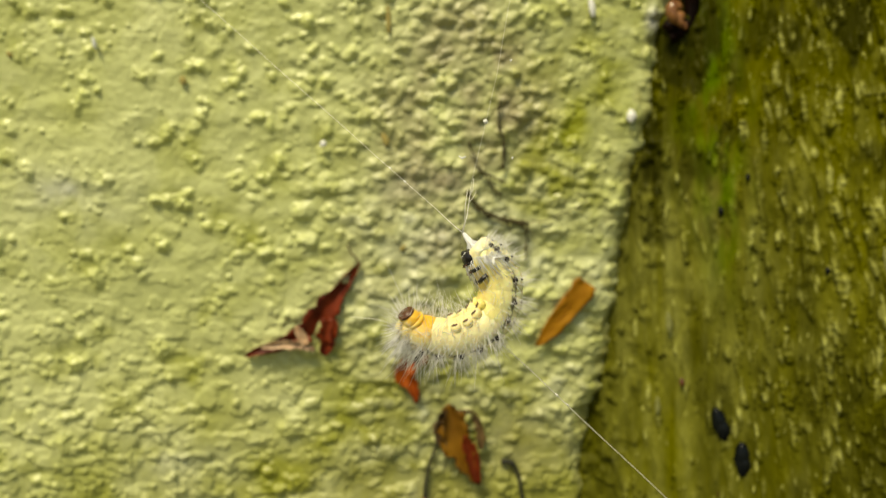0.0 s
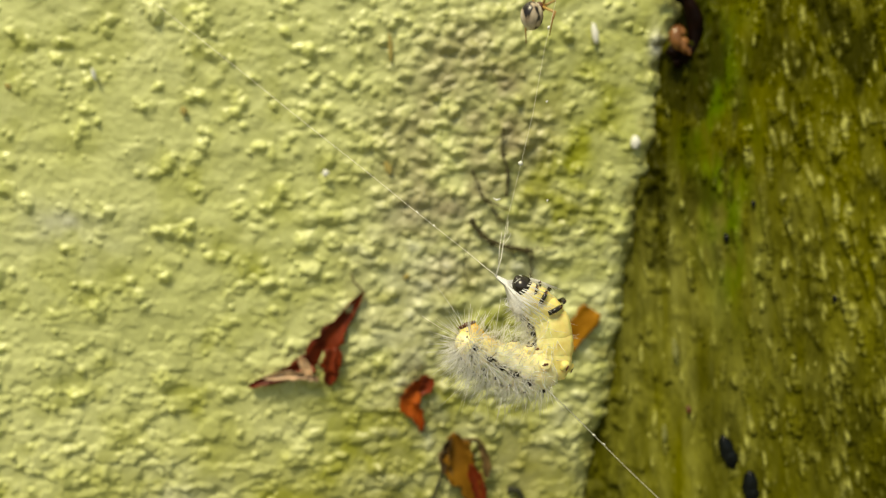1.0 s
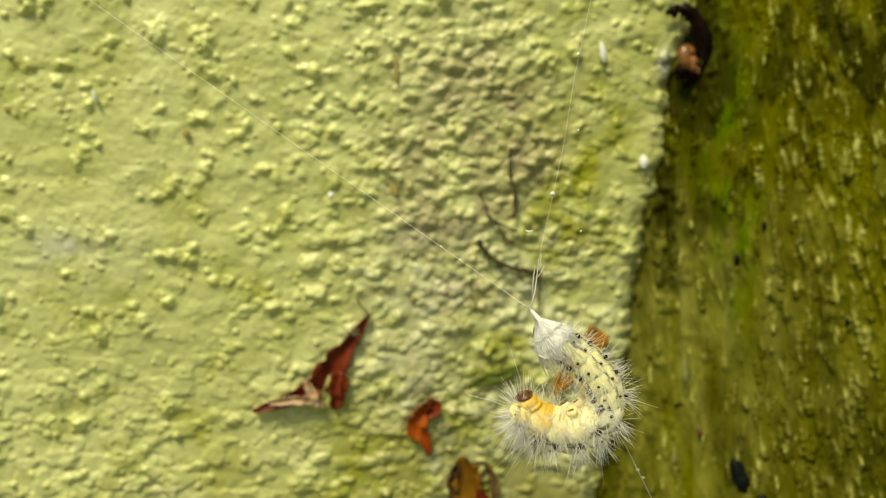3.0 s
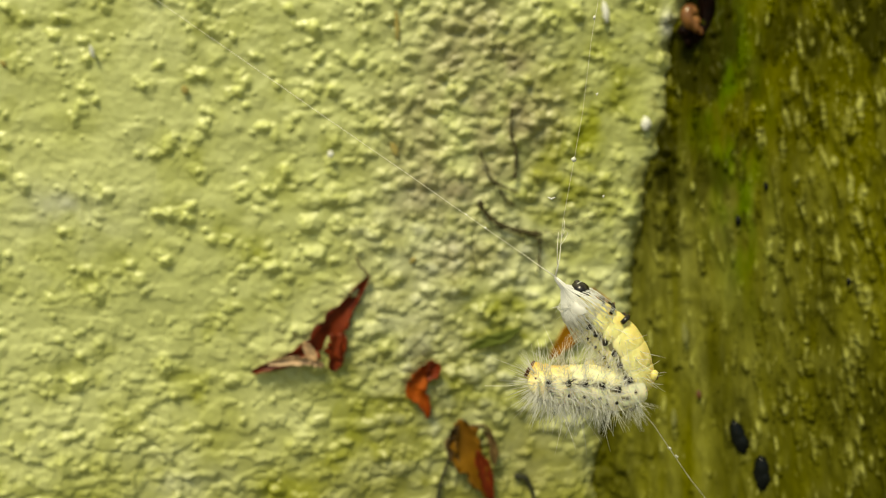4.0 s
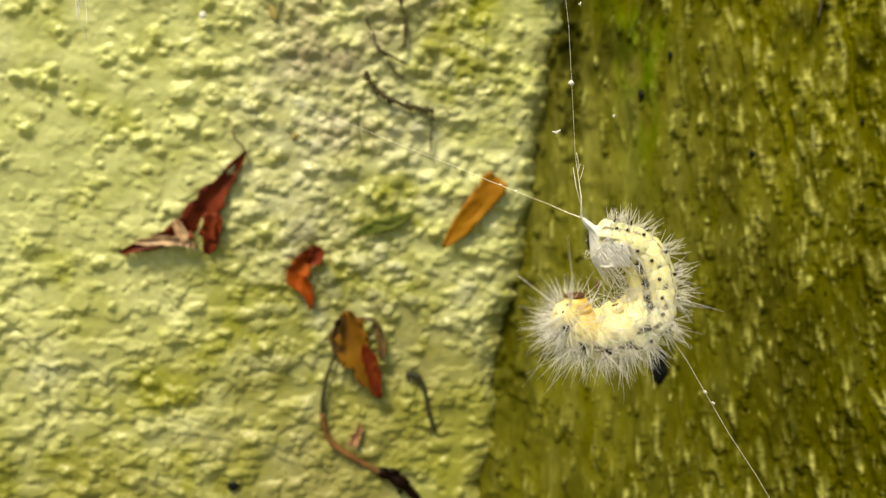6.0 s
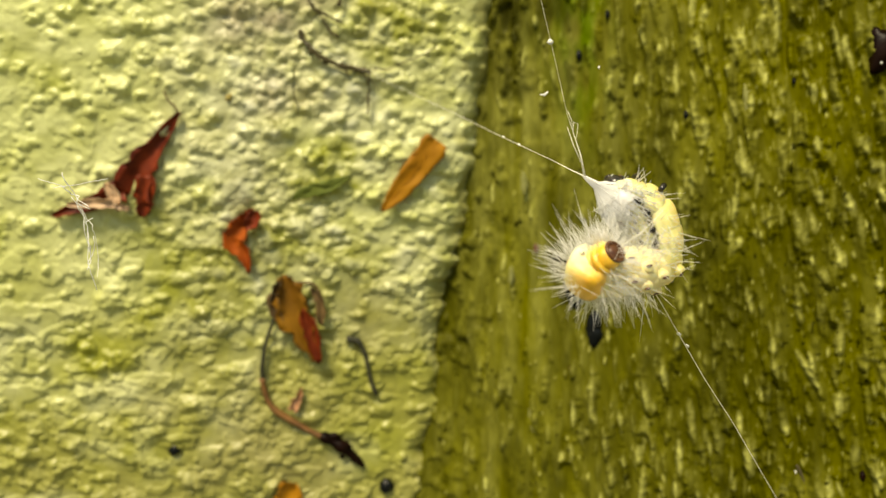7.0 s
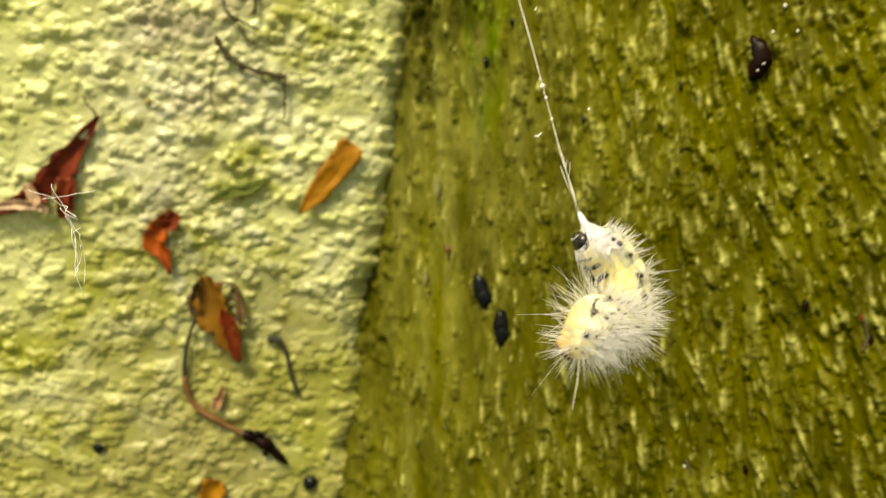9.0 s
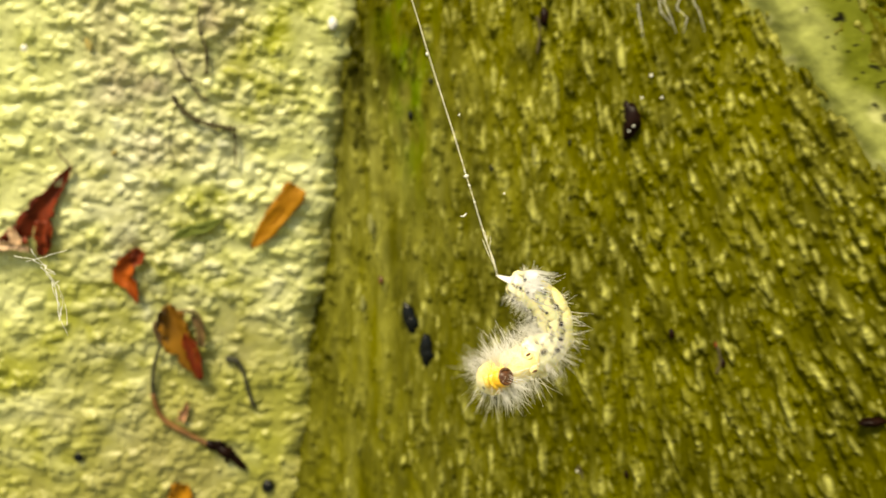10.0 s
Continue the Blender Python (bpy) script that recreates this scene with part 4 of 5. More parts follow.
def build_caterpillar():
    r = random.Random(5)
    cat = new("caterpillar")
    cat.empty_display_size = 0.002
    tagged(cat, "hairy cream and yellow caterpillar with black spots, hanging curled on silk", "caterpillar")
    segments = []
    BIG_SPOT = Shape().ball((0, 0, 0), 0.025, 6, 8).mesh("spot", M_BLACK)
    SMALL_SPOT = Shape().ball((0, 0, 0), 0.014, 6, 8).mesh("spot", M_BLACK)
    for k in range(COUNT):
        g = GIRTH[k]
        tail = k >= COUNT - 1
        s = Shape()
        rings, sides, half = 11, 20, STEP * (0.8 if k < 4 else 1.08)
        verts, faces = [], []
        for i in range(rings):
            u = -1 + 2 * i / (rings - 1)
            shut = (1 - abs(u) ** 2.6) ** 0.5 if 0 < i < rings - 1 else 0.0
            for j in range(sides):
                w = 2 * math.pi * j / sides
                rr = g * (0.72 + 0.28 * shut)
                rr *= 1 + 0.05 * math.cos(4 * w + 0.4) + 0.04 * noise.noise((u * 2 + k * 3, math.cos(w) * 2, math.sin(w) * 2))
                flat = 0.93 if math.cos(w) < 0 else 1.0
                if k == COUNT - 1 and u > 0:
                    rr *= max(0.25, (1 - u ** 2.2) ** 0.5)
                verts.append((u * half, 0.86 * rr * math.sin(w), 1.04 * rr * math.cos(w) * flat))
        faces += [(i * sides + j, i * sides + (j + 1) % sides, (i + 1) * sides + (j + 1) % sides, (i + 1) * sides + j) for i in range(rings - 1) for j in range(sides)]
        faces += [tuple(range(sides))[::-1], tuple((rings - 1) * sides + j for j in range(sides))]
        if k == 0:
            s = Shape()
            s.ball((0.02, 0.0, -0.07), (0.088, 0.095, 0.078), 12, 16)
            s.ball((-0.045, 0.0, -0.095), (0.03, 0.042, 0.03), 8, 10)
            seg = part("head", s.mesh("head", M_BLACK), cat, "glossy black head wrapped in white silk")
            s = Shape()   # the pale seams of the face
            s.tube([(0.09, 0, -0.10), (0.04, 0, -0.142), (-0.01, 0, -0.138)], 0.0032, 5)
            for side in (-1, 1):
                s.tube([(-0.01, 0, -0.136), (-0.04, side * 0.03, -0.125), (-0.05, side * 0.055, -0.09)], 0.0035, 5)
                for a, c in ((0.0, 0.05), (0.05, 0.045)):
                    s.ball((a, side * c, -0.125), (0.007, 0.006, 0.004), 4, 6)
            part("face_mark", s.mesh("face_mark", M_SCUFF), seg, "pale seams on the black face")
            part("neck", Shape().ball((0.10, 0, 0.01), (0.10, 0.115, 0.125), 10, 14).mesh("neck", M_SKIN), seg, "yellow neck fold")
            # a tent of silk film from the thread over head and neck, open at the face
            rings, sides, verts, faces = 15, 28, [], []
            for i in range(rings):
                u = i / (rings - 1)
                x = -0.21 + 0.38 * u
                rr = 0.007 + 0.136 * smooth_step(0.18, 0.80, u) + 0.040 * u * u
                for j in range(sides):
                    w = 2 * math.pi * j / sides
                    f = 1 + 0.16 * noise.noise((x * 14, math.cos(w) * 2.2, math.sin(w) * 2.2))
                    ragged = 0.13 * noise.noise((math.cos(w) * 4, math.sin(w) * 4, 3.3)) * u ** 3
                    verts.append((x + ragged, 0.94 * rr * f * math.sin(w), rr * f * math.cos(w) + 0.006))
            for i in range(rings - 1):
                for j in range(sides):
                    u, down = (i + 0.5) / (rings - 1), -math.cos(2 * math.pi * (j + 0.5) / sides)
                    open_face = u > 0.28 and down > 0.55 - 0.5 * u
                    if not open_face:
                        faces.append((i * sides + j, i * sides + (j + 1) % sides, (i + 1) * sides + (j + 1) % sides, (i + 1) * sides + j))
            part("silk_film", Shape().add(verts, faces).mesh("silk_film", M_FILM), seg, "thin white silk film drawn over the head")
            s = Shape()
            for i in range(230):
                w = r.uniform(0, 2 * math.pi)
                if math.cos(w) < -0.62 and r.random() < 0.8:
                    continue
                w1 = w + r.gauss(0, 0.35)
                line = []
                for u in (0.05, 0.3, 0.5, 0.7, 0.85, r.uniform(0.85, 1.4)):
                    rr = 0.012 + 0.136 * smooth_step(0.18, 0.80, u) + 0.040 * u * u
                    a = w + (w1 - w) * u
                    line.append((-0.21 + 0.38 * u, 0.95 * rr * math.sin(a), rr * math.cos(a) + 0.006))
                s.tube(line, 0.0026, 3)
            for i in range(46):   # loose ends
                a = r.uniform(-2.0, 2.0)
                q = Vector((r.uniform(-0.02, 0.2), 0.13 * math.sin(a), 0.13 * math.cos(a)))
                hair(s, q, Vector((r.uniform(-1, 1), math.sin(a), math.cos(a))), r.uniform(0.04, 0.1), 0.0016, r)
            for i in range(36):
                x0, w0 = r.uniform(-0.02, 0.15), r.uniform(-1.9, 0.4)
                s.tube([Vector((x0 + 0.02 * q * r.uniform(0.2, 1.5), 0.148 * math.sin(w0 + q * 0.45), 0.15 * math.cos(w0 + q * 0.45) + 0.008)) for q in range(5)], 0.002, 3)
            part("silk_wrap", s.mesh("silk_wrap", M_SILK), seg, "white silk strands drawn over the head")
        else:
            s.add(verts, faces)
            name = "tail_segment" if tail else "body_segment"
            seg = part(name, s.mesh(name, M_TAIL_SKIN if k >= COUNT - 2 else M_SKIN if 1 < k < 7 else M_REAR_SKIN), cat, "hairy cream tail segment with an orange underside" if tail else "")
        segments.append(seg)
        if k:
            fur = Shape()
            rear = k / (COUNT - 1)
            for degrees_round in (24, 58, 98, 135):
                for side in (-1, 1):
                    w = radians(degrees_round) * side
                    out = Vector((0, math.sin(w), math.cos(w)))
                    root = Vector((0, 0.86 * out.y, 1.04 * out.z)) * g * 1.01 + Vector((r.uniform(-0.01, 0.01), 0, 0))
                    if degrees_round < 98:
                        part("spot", BIG_SPOT if degrees_round == 58 else SMALL_SPOT, seg, m=Matrix.Translation(root * CM))
                    number = int((8 + 24 * rear ** 1.4 + (16 if k < 3 else 0)) * {24: 1, 58: 1, 98: 0.6, 135: 0.4 if rear > 0.55 else 0.0}[degrees_round])
                    for h in range(number):
                        lean = Vector((r.gauss(0.22 * rear, 0.36), r.gauss(0, 0.34), r.gauss(0, 0.34)))
                        long = (0.085 + 0.15 * rear ** 0.9) * r.uniform(0.5, 1.3) * (1.5 if r.random() < 0.06 else 1)
                        wide = w + r.gauss(0, 0.26)
                        base = Vector((r.uniform(-0.055, 0.055), 0.86 * g * 0.93 * math.sin(wide), 1.04 * g * 0.93 * math.cos(wide)))
                        hair(fur, base, Vector((0, math.sin(wide), math.cos(wide))) + lean, long, 0.0027, r)
            if rear > 0.35:   # fine down all round
                for h in range(int(150 * rear)):
                    wide = r.gauss(0, 1.3)
                    if abs(wide) > 2.5:
                        continue
                    base = Vector((r.uniform(-0.07, 0.07), 0.86 * g * 0.93 * math.sin(wide), 1.04 * g * 0.93 * math.cos(wide)))
                    hair(fur, base, Vector((r.gauss(0.2 * rear, 0.4), math.sin(wide), math.cos(wide))), r.uniform(0.05, 0.07 + 0.12 * rear), 0.0016, r)
            if k == COUNT - 1:
                for h in range(80):
                    w = r.uniform(-3.1, 3.1)
                    out = Vector((r.uniform(0.3, 1.2), math.sin(w), math.cos(w) + 0.2))
                    hair(fur, Vector((0.06, 0.06 * math.sin(w), 0.06 * math.cos(w))), out, r.uniform(0.12, 0.26), 0.0024, r)
            if k == COUNT - 1:
                for h in range(60):
                    a, q = r.uniform(0, 2 * math.pi), 0.085 * r.random() ** 0.5
                    y, z = q * math.sin(a), q * math.cos(a)
                    hair(fur, Vector((0.09 - 4 * q * q, y, z)), Vector((0.055, y * r.uniform(0.5, 1.6), z * r.uniform(0.5, 1.6) + 0.01)), r.uniform(0.10, 0.24), 0.0024, r)
                for a in (0.5, 1.5, 2.4, 3.9, 4.8, 5.8):
                    part("spot", BIG_SPOT, seg, m=Matrix.Translation(Vector((0.08, 0.055 * math.sin(a), 0.055 * math.cos(a))) * CM))
            if k == COUNT - 2:   # a stiff dark pencil of bristles on either side
                for side in (-1, 1):
                    s = Shape()
                    for h in range(9):
                        hair(s, Vector((r.uniform(-0.02, 0.02), side * 0.80 * g, 0.5 * g)), Vector((r.gauss(0.25, 0.2), side * 1.0, r.gauss(0.55, 0.2))), r.uniform(0.12, 0.2), 0.0034, r)
                    part("bristle_tuft", s.mesh("bristle_tuft", M_BLACK), seg, "stiff black bristles")
            part("hair_tuft", fur.mesh("hair_tuft", M_HAIR), seg, "long white hair" if rear > 0.5 else "short white hair")
        if 1 <= k <= 3:
            for side in (-1, 1):
                thick, wide = ((0.011, 0.07), (0.017, 0.105), (0.021, 0.13))[k - 1]
                bend = (-0.05, -0.03, 0.02)[k - 1]
                s = Shape().tube([(0, side * wide, -g * 0.62), (bend * 0.4, side * wide * 0.9, -g * 0.94), (bend * 0.8, side * wide * 0.5, -g - 0.012), (bend, side * 0.016, -g - 0.018)], [thick * 0.9, thick, thick * 0.9, 0.006], 8)
                leg = part("leg", s.mesh("leg", M_BLACK), seg, "black hooked leg")
                s = Shape().tube([(bend * 0.6, side * wide * 0.7, -g - 0.012), (bend * 0.8, side * wide * 0.5, -g - 0.03)], [0.007, 0.005], 6)
                part("leg_joint", s.mesh("leg_joint", M_BROWN), leg, "brown leg joint")
        if k in (6, 7, 8, 9):
            for side in (-1, 1):
                s = Shape()
                s.tube([(0, side * 0.06, -g * 0.75), (0, side * 0.072, -g * 0.95), (0.004, side * 0.076, -g - 0.002)], [0.050, 0.044, 0.034], 10)
                s.ball((0.006, side * 0.078, -g - 0.001), (0.030, 0.010, 0.009), 6, 10, 1, rough=0.5)
                part("proleg", s.mesh("proleg", [M_SKIN if k < 7 else M_REAR_SKIN, M_BROWN]), seg, "stubby proleg with a brown foot")
        if k == COUNT - 1:
            s = Shape()
            s.tube([(0.0, 0, -g * 0.55), (0.04, 0, -g * 0.86), (0.075, 0, -g * 1.06)], [0.09, 0.085, 0.072], 14)
            s.tube([(-0.02, 0, -g * 0.62), (0.01, 0, -g * 0.8)], [0.094, 0.094], 14)
            clasper = part("anal_proleg", s.mesh("anal_proleg", M_TAIL_SKIN), seg, "thick orange rear proleg")
            s = Shape()
            low = Vector((0.083, 0, -g * 1.11))
            way = Vector((0.035, 0, -g * 0.25)).normalized()
            aside = way.cross(Vector((0, 1, 0)))
            ring = [low + aside * (0.062 * math.cos(a)) + Vector((0, 0.066 * math.sin(a), 0)) for a in np.linspace(0, 2 * math.pi, 16)]
            s.tube(ring, 0.014, 6)
            s.ball(low - way * 0.008, (0.055, 0.058, 0.03), 8, 12, turn=Matrix((aside, Vector((0, 1, 0)), way)).transposed())
            part("foot", s.mesh("foot", M_BROWN), clasper, "dark brown cupped foot")
            s = Shape().tube([(0.1, 0, 0), (0.3, 0.02, 0.02), (0.5, -0.01, 0.05)], [0.003, 0.0025, 0.0015], 4)
            part("silk_strand", s.mesh("silk_strand", M_LINE), seg, "long pale silk strand")
    return cat, segments


caterpillar, SEGMENTS = build_caterpillar()

# ---- the spider ----


def build_spider():
    sp = new("spider")
    sp.empty_display_size = 0.002
    tagged(sp, "tiny round silver and black spider hanging on a thread", "spider")
    part("abdomen", Shape().ball((0, 0, 0), (0.105, 0.10, 0.125), 12, 16).mesh("abdomen", M_ABDOMEN), sp, "round silver and black abdomen")
    part("cephalothorax", Shape().ball((0.11, 0, 0.09), (0.055, 0.05, 0.05), 8, 10).mesh("cephalothorax", M_BROWN), sp)
    for side in (-1, 1):
        for k, (a, b) in enumerate((((0.12, 0.18), (0.14, 0.30)), ((0.19, 0.13), (0.25, 0.17)), ((0.16, 0.02), (0.13, -0.08)), ((0.10, 0.0), (0.06, -0.20)))):
            s = Shape().tube([(0.11, side * 0.03, 0.09), (a[0], side * (0.08 + 0.03 * k), a[1]), (b[0], side * (0.05 + 0.03 * k), b[1])], [0.013, 0.010, 0.005], 6)
            part("leg", s.mesh("leg", M_SPIDER_LEG), sp, "thin amber leg")
    part("thread", Shape().tube([(0.12, 0, 0.1), (0.16, 0, 1.5), (0.2, 0, 3.0)], 0.003, 4).mesh("thread", M_LINE), sp)
    return sp


spider = build_spider()


# ---- silk ----
def build_line(name, long, base, fine, label, loops=False, flecks=(), drift=()):
    """A silk line along its own z from the point that it holds."""
    r = random.Random(len(name))
    root = new(name)
    root.empty_display_size = 0.002
    tagged(root, label, "silk thread")
    n = 14
    pts = [Vector((0.012 * math.sin(2.1 * k) * (k > 0), 0, long * (k / n) ** 1.6)) for k in range(n + 1)]
    part("strand", Shape().tube(pts, [max(fine, base * (1 - 6.5 * k / n)) for k in range(n + 1)], 5).mesh("strand", M_LINE), root)
    if loops:
        s = Shape().tube([(0, 0, 0.25), (0.03, 0.01, 0.31), (0.045, 0, 0.36), (0.02, 0, 0.38), (0.0, 0, 0.32), (0.01, 0.01, 0.4), (0.0, 0, 0.46)], 0.0022, 4)
        s.tube([(0, 0, 0.1), (-0.02, 0, 0.22), (-0.03, 0.01, 0.36)], [0.004, 0.003, 0.0015], 4)
        part("loose_loop", s.mesh("loose_loop", M_LINE), root)
    for h, size in flecks:
        s = Shape().ball((0.02 * r.uniform(-1, 1), 0, h), (size, size * 0.6, size * r.uniform(0.6, 1.6)), 6, 8, rough=0.5)
        part("fleck", s.mesh("fleck", M_WHITE_FLECK), root, "white fleck caught on the silk")
    for x, h, wide in drift:
        s = Shape().tube([(x - wide, 0, h), (x, 0.004, h - 0.01), (x + wide, 0, h + 0.008)], [0.004, 0.009, 0.005], 5)
        part("loose_fleck", s.mesh("loose_fleck", M_SILK), root, "white silk crumb beside the thread")
    return root


line_up = build_line("silk_line", 10.0, 0.009, 0.0010, "taut silk thread from which the caterpillar hangs", True, ((0.95, 0.02), (2.1, 0.012)), ((-0.13, 0.62, 0.03), (0.28, 0.70, 0.006), (0.10, 1.5, 0.008)))
line_side = build_line("silk_line", 7.5, 0.006, 0.0017, "fine silk thread running across to the pale wall", False, ((0.7, 0.015), (0.9, 0.01)))
line_low = build_line("silk_line", 10.5, 0.007, 0.0036, "fine silk thread running down to the olive wall", False, ((0.86, 0.018), (1.0, 0.014)))


def build_tuft():
    r = random.Random(9)
    root = new("silk_tuft")
    root.empty_display_size = 0.002
    tagged(root, "loose drifting tuft of white silk fibres", "silk")
    for line in (
            ((-0.19, 0.05), (-0.10, 0.03), (0.00, 0.00)),
            ((-0.07, -0.01), (0.04, 0.01), (0.14, 0.04), (0.31, 0.07)),
            ((-0.01, 0.10), (0.02, 0.02), (0.08, -0.09), (0.18, -0.13)),
            ((0.00, 0.00), (0.04, -0.05), (0.10, -0.06), (0.10, -0.11), (0.17, -0.15)),
            ((0.05, -0.07), (0.12, -0.19), (0.15, -0.25), (0.16, -0.35), (0.18, -0.51), (0.18, -0.58)),
            ((0.10, -0.13), (0.13, -0.21), (0.17, -0.35), (0.19, -0.55), (0.23, -0.73)),
            ((0.10, -0.11), (0.14, -0.22), (0.21, -0.26), (0.22, -0.33), (0.23, -0.51), (0.25, -0.63)),
            ((0.16, -0.29), (0.20, -0.42), (0.18, -0.51)),
            ((0.15, -0.26), (0.17, -0.24), (0.19, -0.21)),
            ((0.22, -0.34), (0.22, -0.38), (0.19, -0.47), (0.18, -0.54)),
    ):
        ends = np.array(line)
        ts = np.linspace(0, len(line) - 1, 5 * len(line))
        pts = [Vector((np.interp(t, range(len(line)), ends[:, 0]), 0.03 * math.sin(2.1 * t + len(line)), np.interp(t, range(len(line)), ends[:, 1]))) for t in ts]
        part("fibre", Shape().tube([p + Vector((r.uniform(-1, 1), 0, r.uniform(-1, 1))) * 0.0018 for p in pts], r.uniform(0.0022, 0.0036), 4).mesh("fibre", M_SILK), root)
    return root


tuft = build_tuft()

# ---- how things move ----
# seconds; head, quarter, bend, three quarters, tail (x, z); towards the viewer; the turn of the front belly and of the rear belly, degrees
CURL = [
    (0, 0.226, 1.553, 0.478, 1.267, 0.408, 0.928, 0.085, 0.761, -0.283, 0.850, 0.3, 190, 30),
    (0.2, 0.271, 1.562, 0.549, 1.186, 0.451, 0.833, 0.072, 0.720, -0.341, 0.843, 0.3, 175, 10),
    (0.4, 0.321, 1.532, 0.702, 1.245, 0.698, 0.962, 0.344, 0.864, 0.041, 1.113, 0.5, 95, -40),
    (0.6, 0.431, 1.614, 0.802, 1.322, 0.767, 0.942, 0.340, 0.930, -0.033, 1.101, 0.6, -5, -18),
    (0.8, 0.415, 1.598, 0.738, 1.293, 0.698, 0.914, 0.306, 1.015, -0.019, 1.114, 0.8, -18, -15),
    (1, 0.531, 1.598, 0.796, 1.304, 0.765, 0.931, 0.393, 0.985, 0.116, 1.177, 0.8, -26, -25),
    (1.2, 0.548, 1.633, 0.802, 1.324, 0.776, 0.976, 0.451, 1.039, 0.055, 1.047, 0.8, -33, -38),
    (1.4, 0.564, 1.635, 0.834, 1.270, 0.780, 0.946, 0.363, 1.021, 0.034, 1.085, 0.8, -40, -48),
    (1.6, 0.535, 1.651, 0.777, 1.297, 0.750, 0.973, 0.289, 1.078, -0.041, 1.058, 0.8, -48, -52),
    (1.8, 0.529, 1.676, 0.751, 1.342, 0.743, 1.000, 0.346, 1.075, -0.001, 1.047, 0.8, -62, -48),
    (2, 0.613, 1.666, 0.772, 1.385, 0.736, 1.091, 0.437, 1.141, 0.219, 1.091, 1, -88, -48),
    (2.2, 0.475, 1.547, 0.607, 1.314, 0.785, 1.060, 0.596, 0.900, 0.365, 0.874, 0.9, -155, -190),
    (3.3, 0.658, 1.543, 1.066, 1.302, 1.194, 0.936, 0.826, 0.759, 0.417, 0.955, 0.3, -300, -395),
    (3.5, 0.714, 1.437, 1.051, 1.239, 1.167, 0.864, 0.868, 0.704, 0.484, 0.800, 0.4, -322, -405),
    (3.7, 0.732, 1.366, 1.145, 1.090, 1.205, 0.675, 0.832, 0.671, 0.480, 0.770, 0.5, -340, -408),
    (4, 0.845, 1.247, 1.193, 0.918, 1.242, 0.599, 0.879, 0.625, 0.511, 0.661, 0.6, -360, -410),
    (4.2, 0.981, 1.143, 1.282, 0.836, 1.330, 0.475, 0.924, 0.510, 0.560, 0.535, 0.6, -368, -410),
    (4.4, 1.035, 1.013, 1.343, 0.708, 1.391, 0.350, 0.985, 0.403, 0.673, 0.427, 0.7, -380, -412),
    (4.5, 1.554, 0.962, 1.750, 0.691, 1.766, 0.291, 1.431, 0.275, 1.030, 0.260, 0.7, -402, -418),
    (4.6, 1.588, 0.820, 1.680, 0.505, 1.684, 0.153, 1.331, 0.203, 1.061, 0.163, 0.6, -436, -465),
    (4.7, 1.514, 0.719, 1.650, 0.390, 1.663, 0.040, 1.378, 0.062, 1.177, 0.021, -0.3, -475, -540),
    (4.8, 1.652, 0.667, 1.796, 0.358, 1.810, 0.054, 1.557, -0.029, 1.323, -0.043, -0.7, -505, -640),
    (4.9, 1.651, 0.615, 1.769, 0.309, 1.861, 0.051, 1.688, -0.076, 1.379, -0.063, -0.7, -528, -675),
    (5, 1.661, 0.537, 1.931, 0.236, 2.031, -0.041, 1.758, -0.174, 1.413, -0.171, -0.6, -536, -690),
    (5.2, 1.842, 0.509, 2.083, 0.215, 2.165, -0.099, 1.838, -0.246, 1.516, -0.210, -0.4, -550, -715),
    (5.5, 2.081, 0.336, 2.386, 0.111, 2.466, -0.256, 2.181, -0.478, 1.856, -0.341, 0.45, -562, -735),
    (5.7, 2.127, 0.229, 2.489, 0.067, 2.554, -0.341, 2.182, -0.516, 1.876, -0.377, 0.5, -575, -738),
    (6.8, 3.164, 0.138, 3.517, -0.002, 3.594, -0.384, 3.068, -0.461, 3.142, -0.339, 1, -700, -645),
    (7, 3.279, 0.131, 3.608, -0.000, 3.663, -0.351, 3.136, -0.417, 3.232, -0.294, 1, -706, -640),
    (7.2, 3.318, 0.139, 3.648, 0.000, 3.709, -0.375, 3.178, -0.489, 3.264, -0.372, 1, -725, -655),
    (7.5, 3.433, 0.086, 3.769, -0.069, 3.840, -0.363, 3.540, -0.570, 3.280, -0.590, 1, -752, -800),
    (7.8, 3.683, 0.055, 3.973, -0.189, 4.005, -0.502, 3.692, -0.659, 3.448, -0.651, 1, -772, -810),
    (8, 4.005, 0.094, 4.237, -0.177, 4.230, -0.470, 4.043, -0.576, 3.799, -0.568, 1, -792, -810),
    (8.2, 4.144, 0.059, 4.235, -0.213, 4.216, -0.526, 4.219, -0.703, 4.318, -0.723, 1, -812, -810),
    (8.5, 4.127, -0.063, 4.140, -0.370, 4.200, -0.610, 4.265, -0.750, 4.280, -0.830, 1, -826, -808),
    (8.8, 4.316, -0.136, 4.608, -0.461, 4.625, -0.843, 4.300, -0.760, 4.213, -0.927, 0.95, -862, -812),
    (9, 4.397, -0.172, 4.653, -0.443, 4.700, -0.813, 4.380, -0.740, 4.270, -0.899, 0.9, -898, -812),
    (9.2, 4.513, -0.178, 4.782, -0.397, 4.807, -0.782, 4.500, -0.700, 4.360, -0.866, 0.9, -910, -800),
    (9.5, 4.683, -0.115, 5.023, -0.332, 5.014, -0.687, 4.813, -0.722, 4.664, -0.851, 1, -913, -792),
    (9.7, 4.760, -0.091, 5.115, -0.324, 5.100, -0.642, 4.571, -0.910, 4.845, -0.875, 0.9, -948, -655),
    (10, 4.985, -0.029, 5.400, -0.295, 5.425, -0.663, 4.860, -0.890, 4.975, -0.840, 0.9, -1035, -640),
]
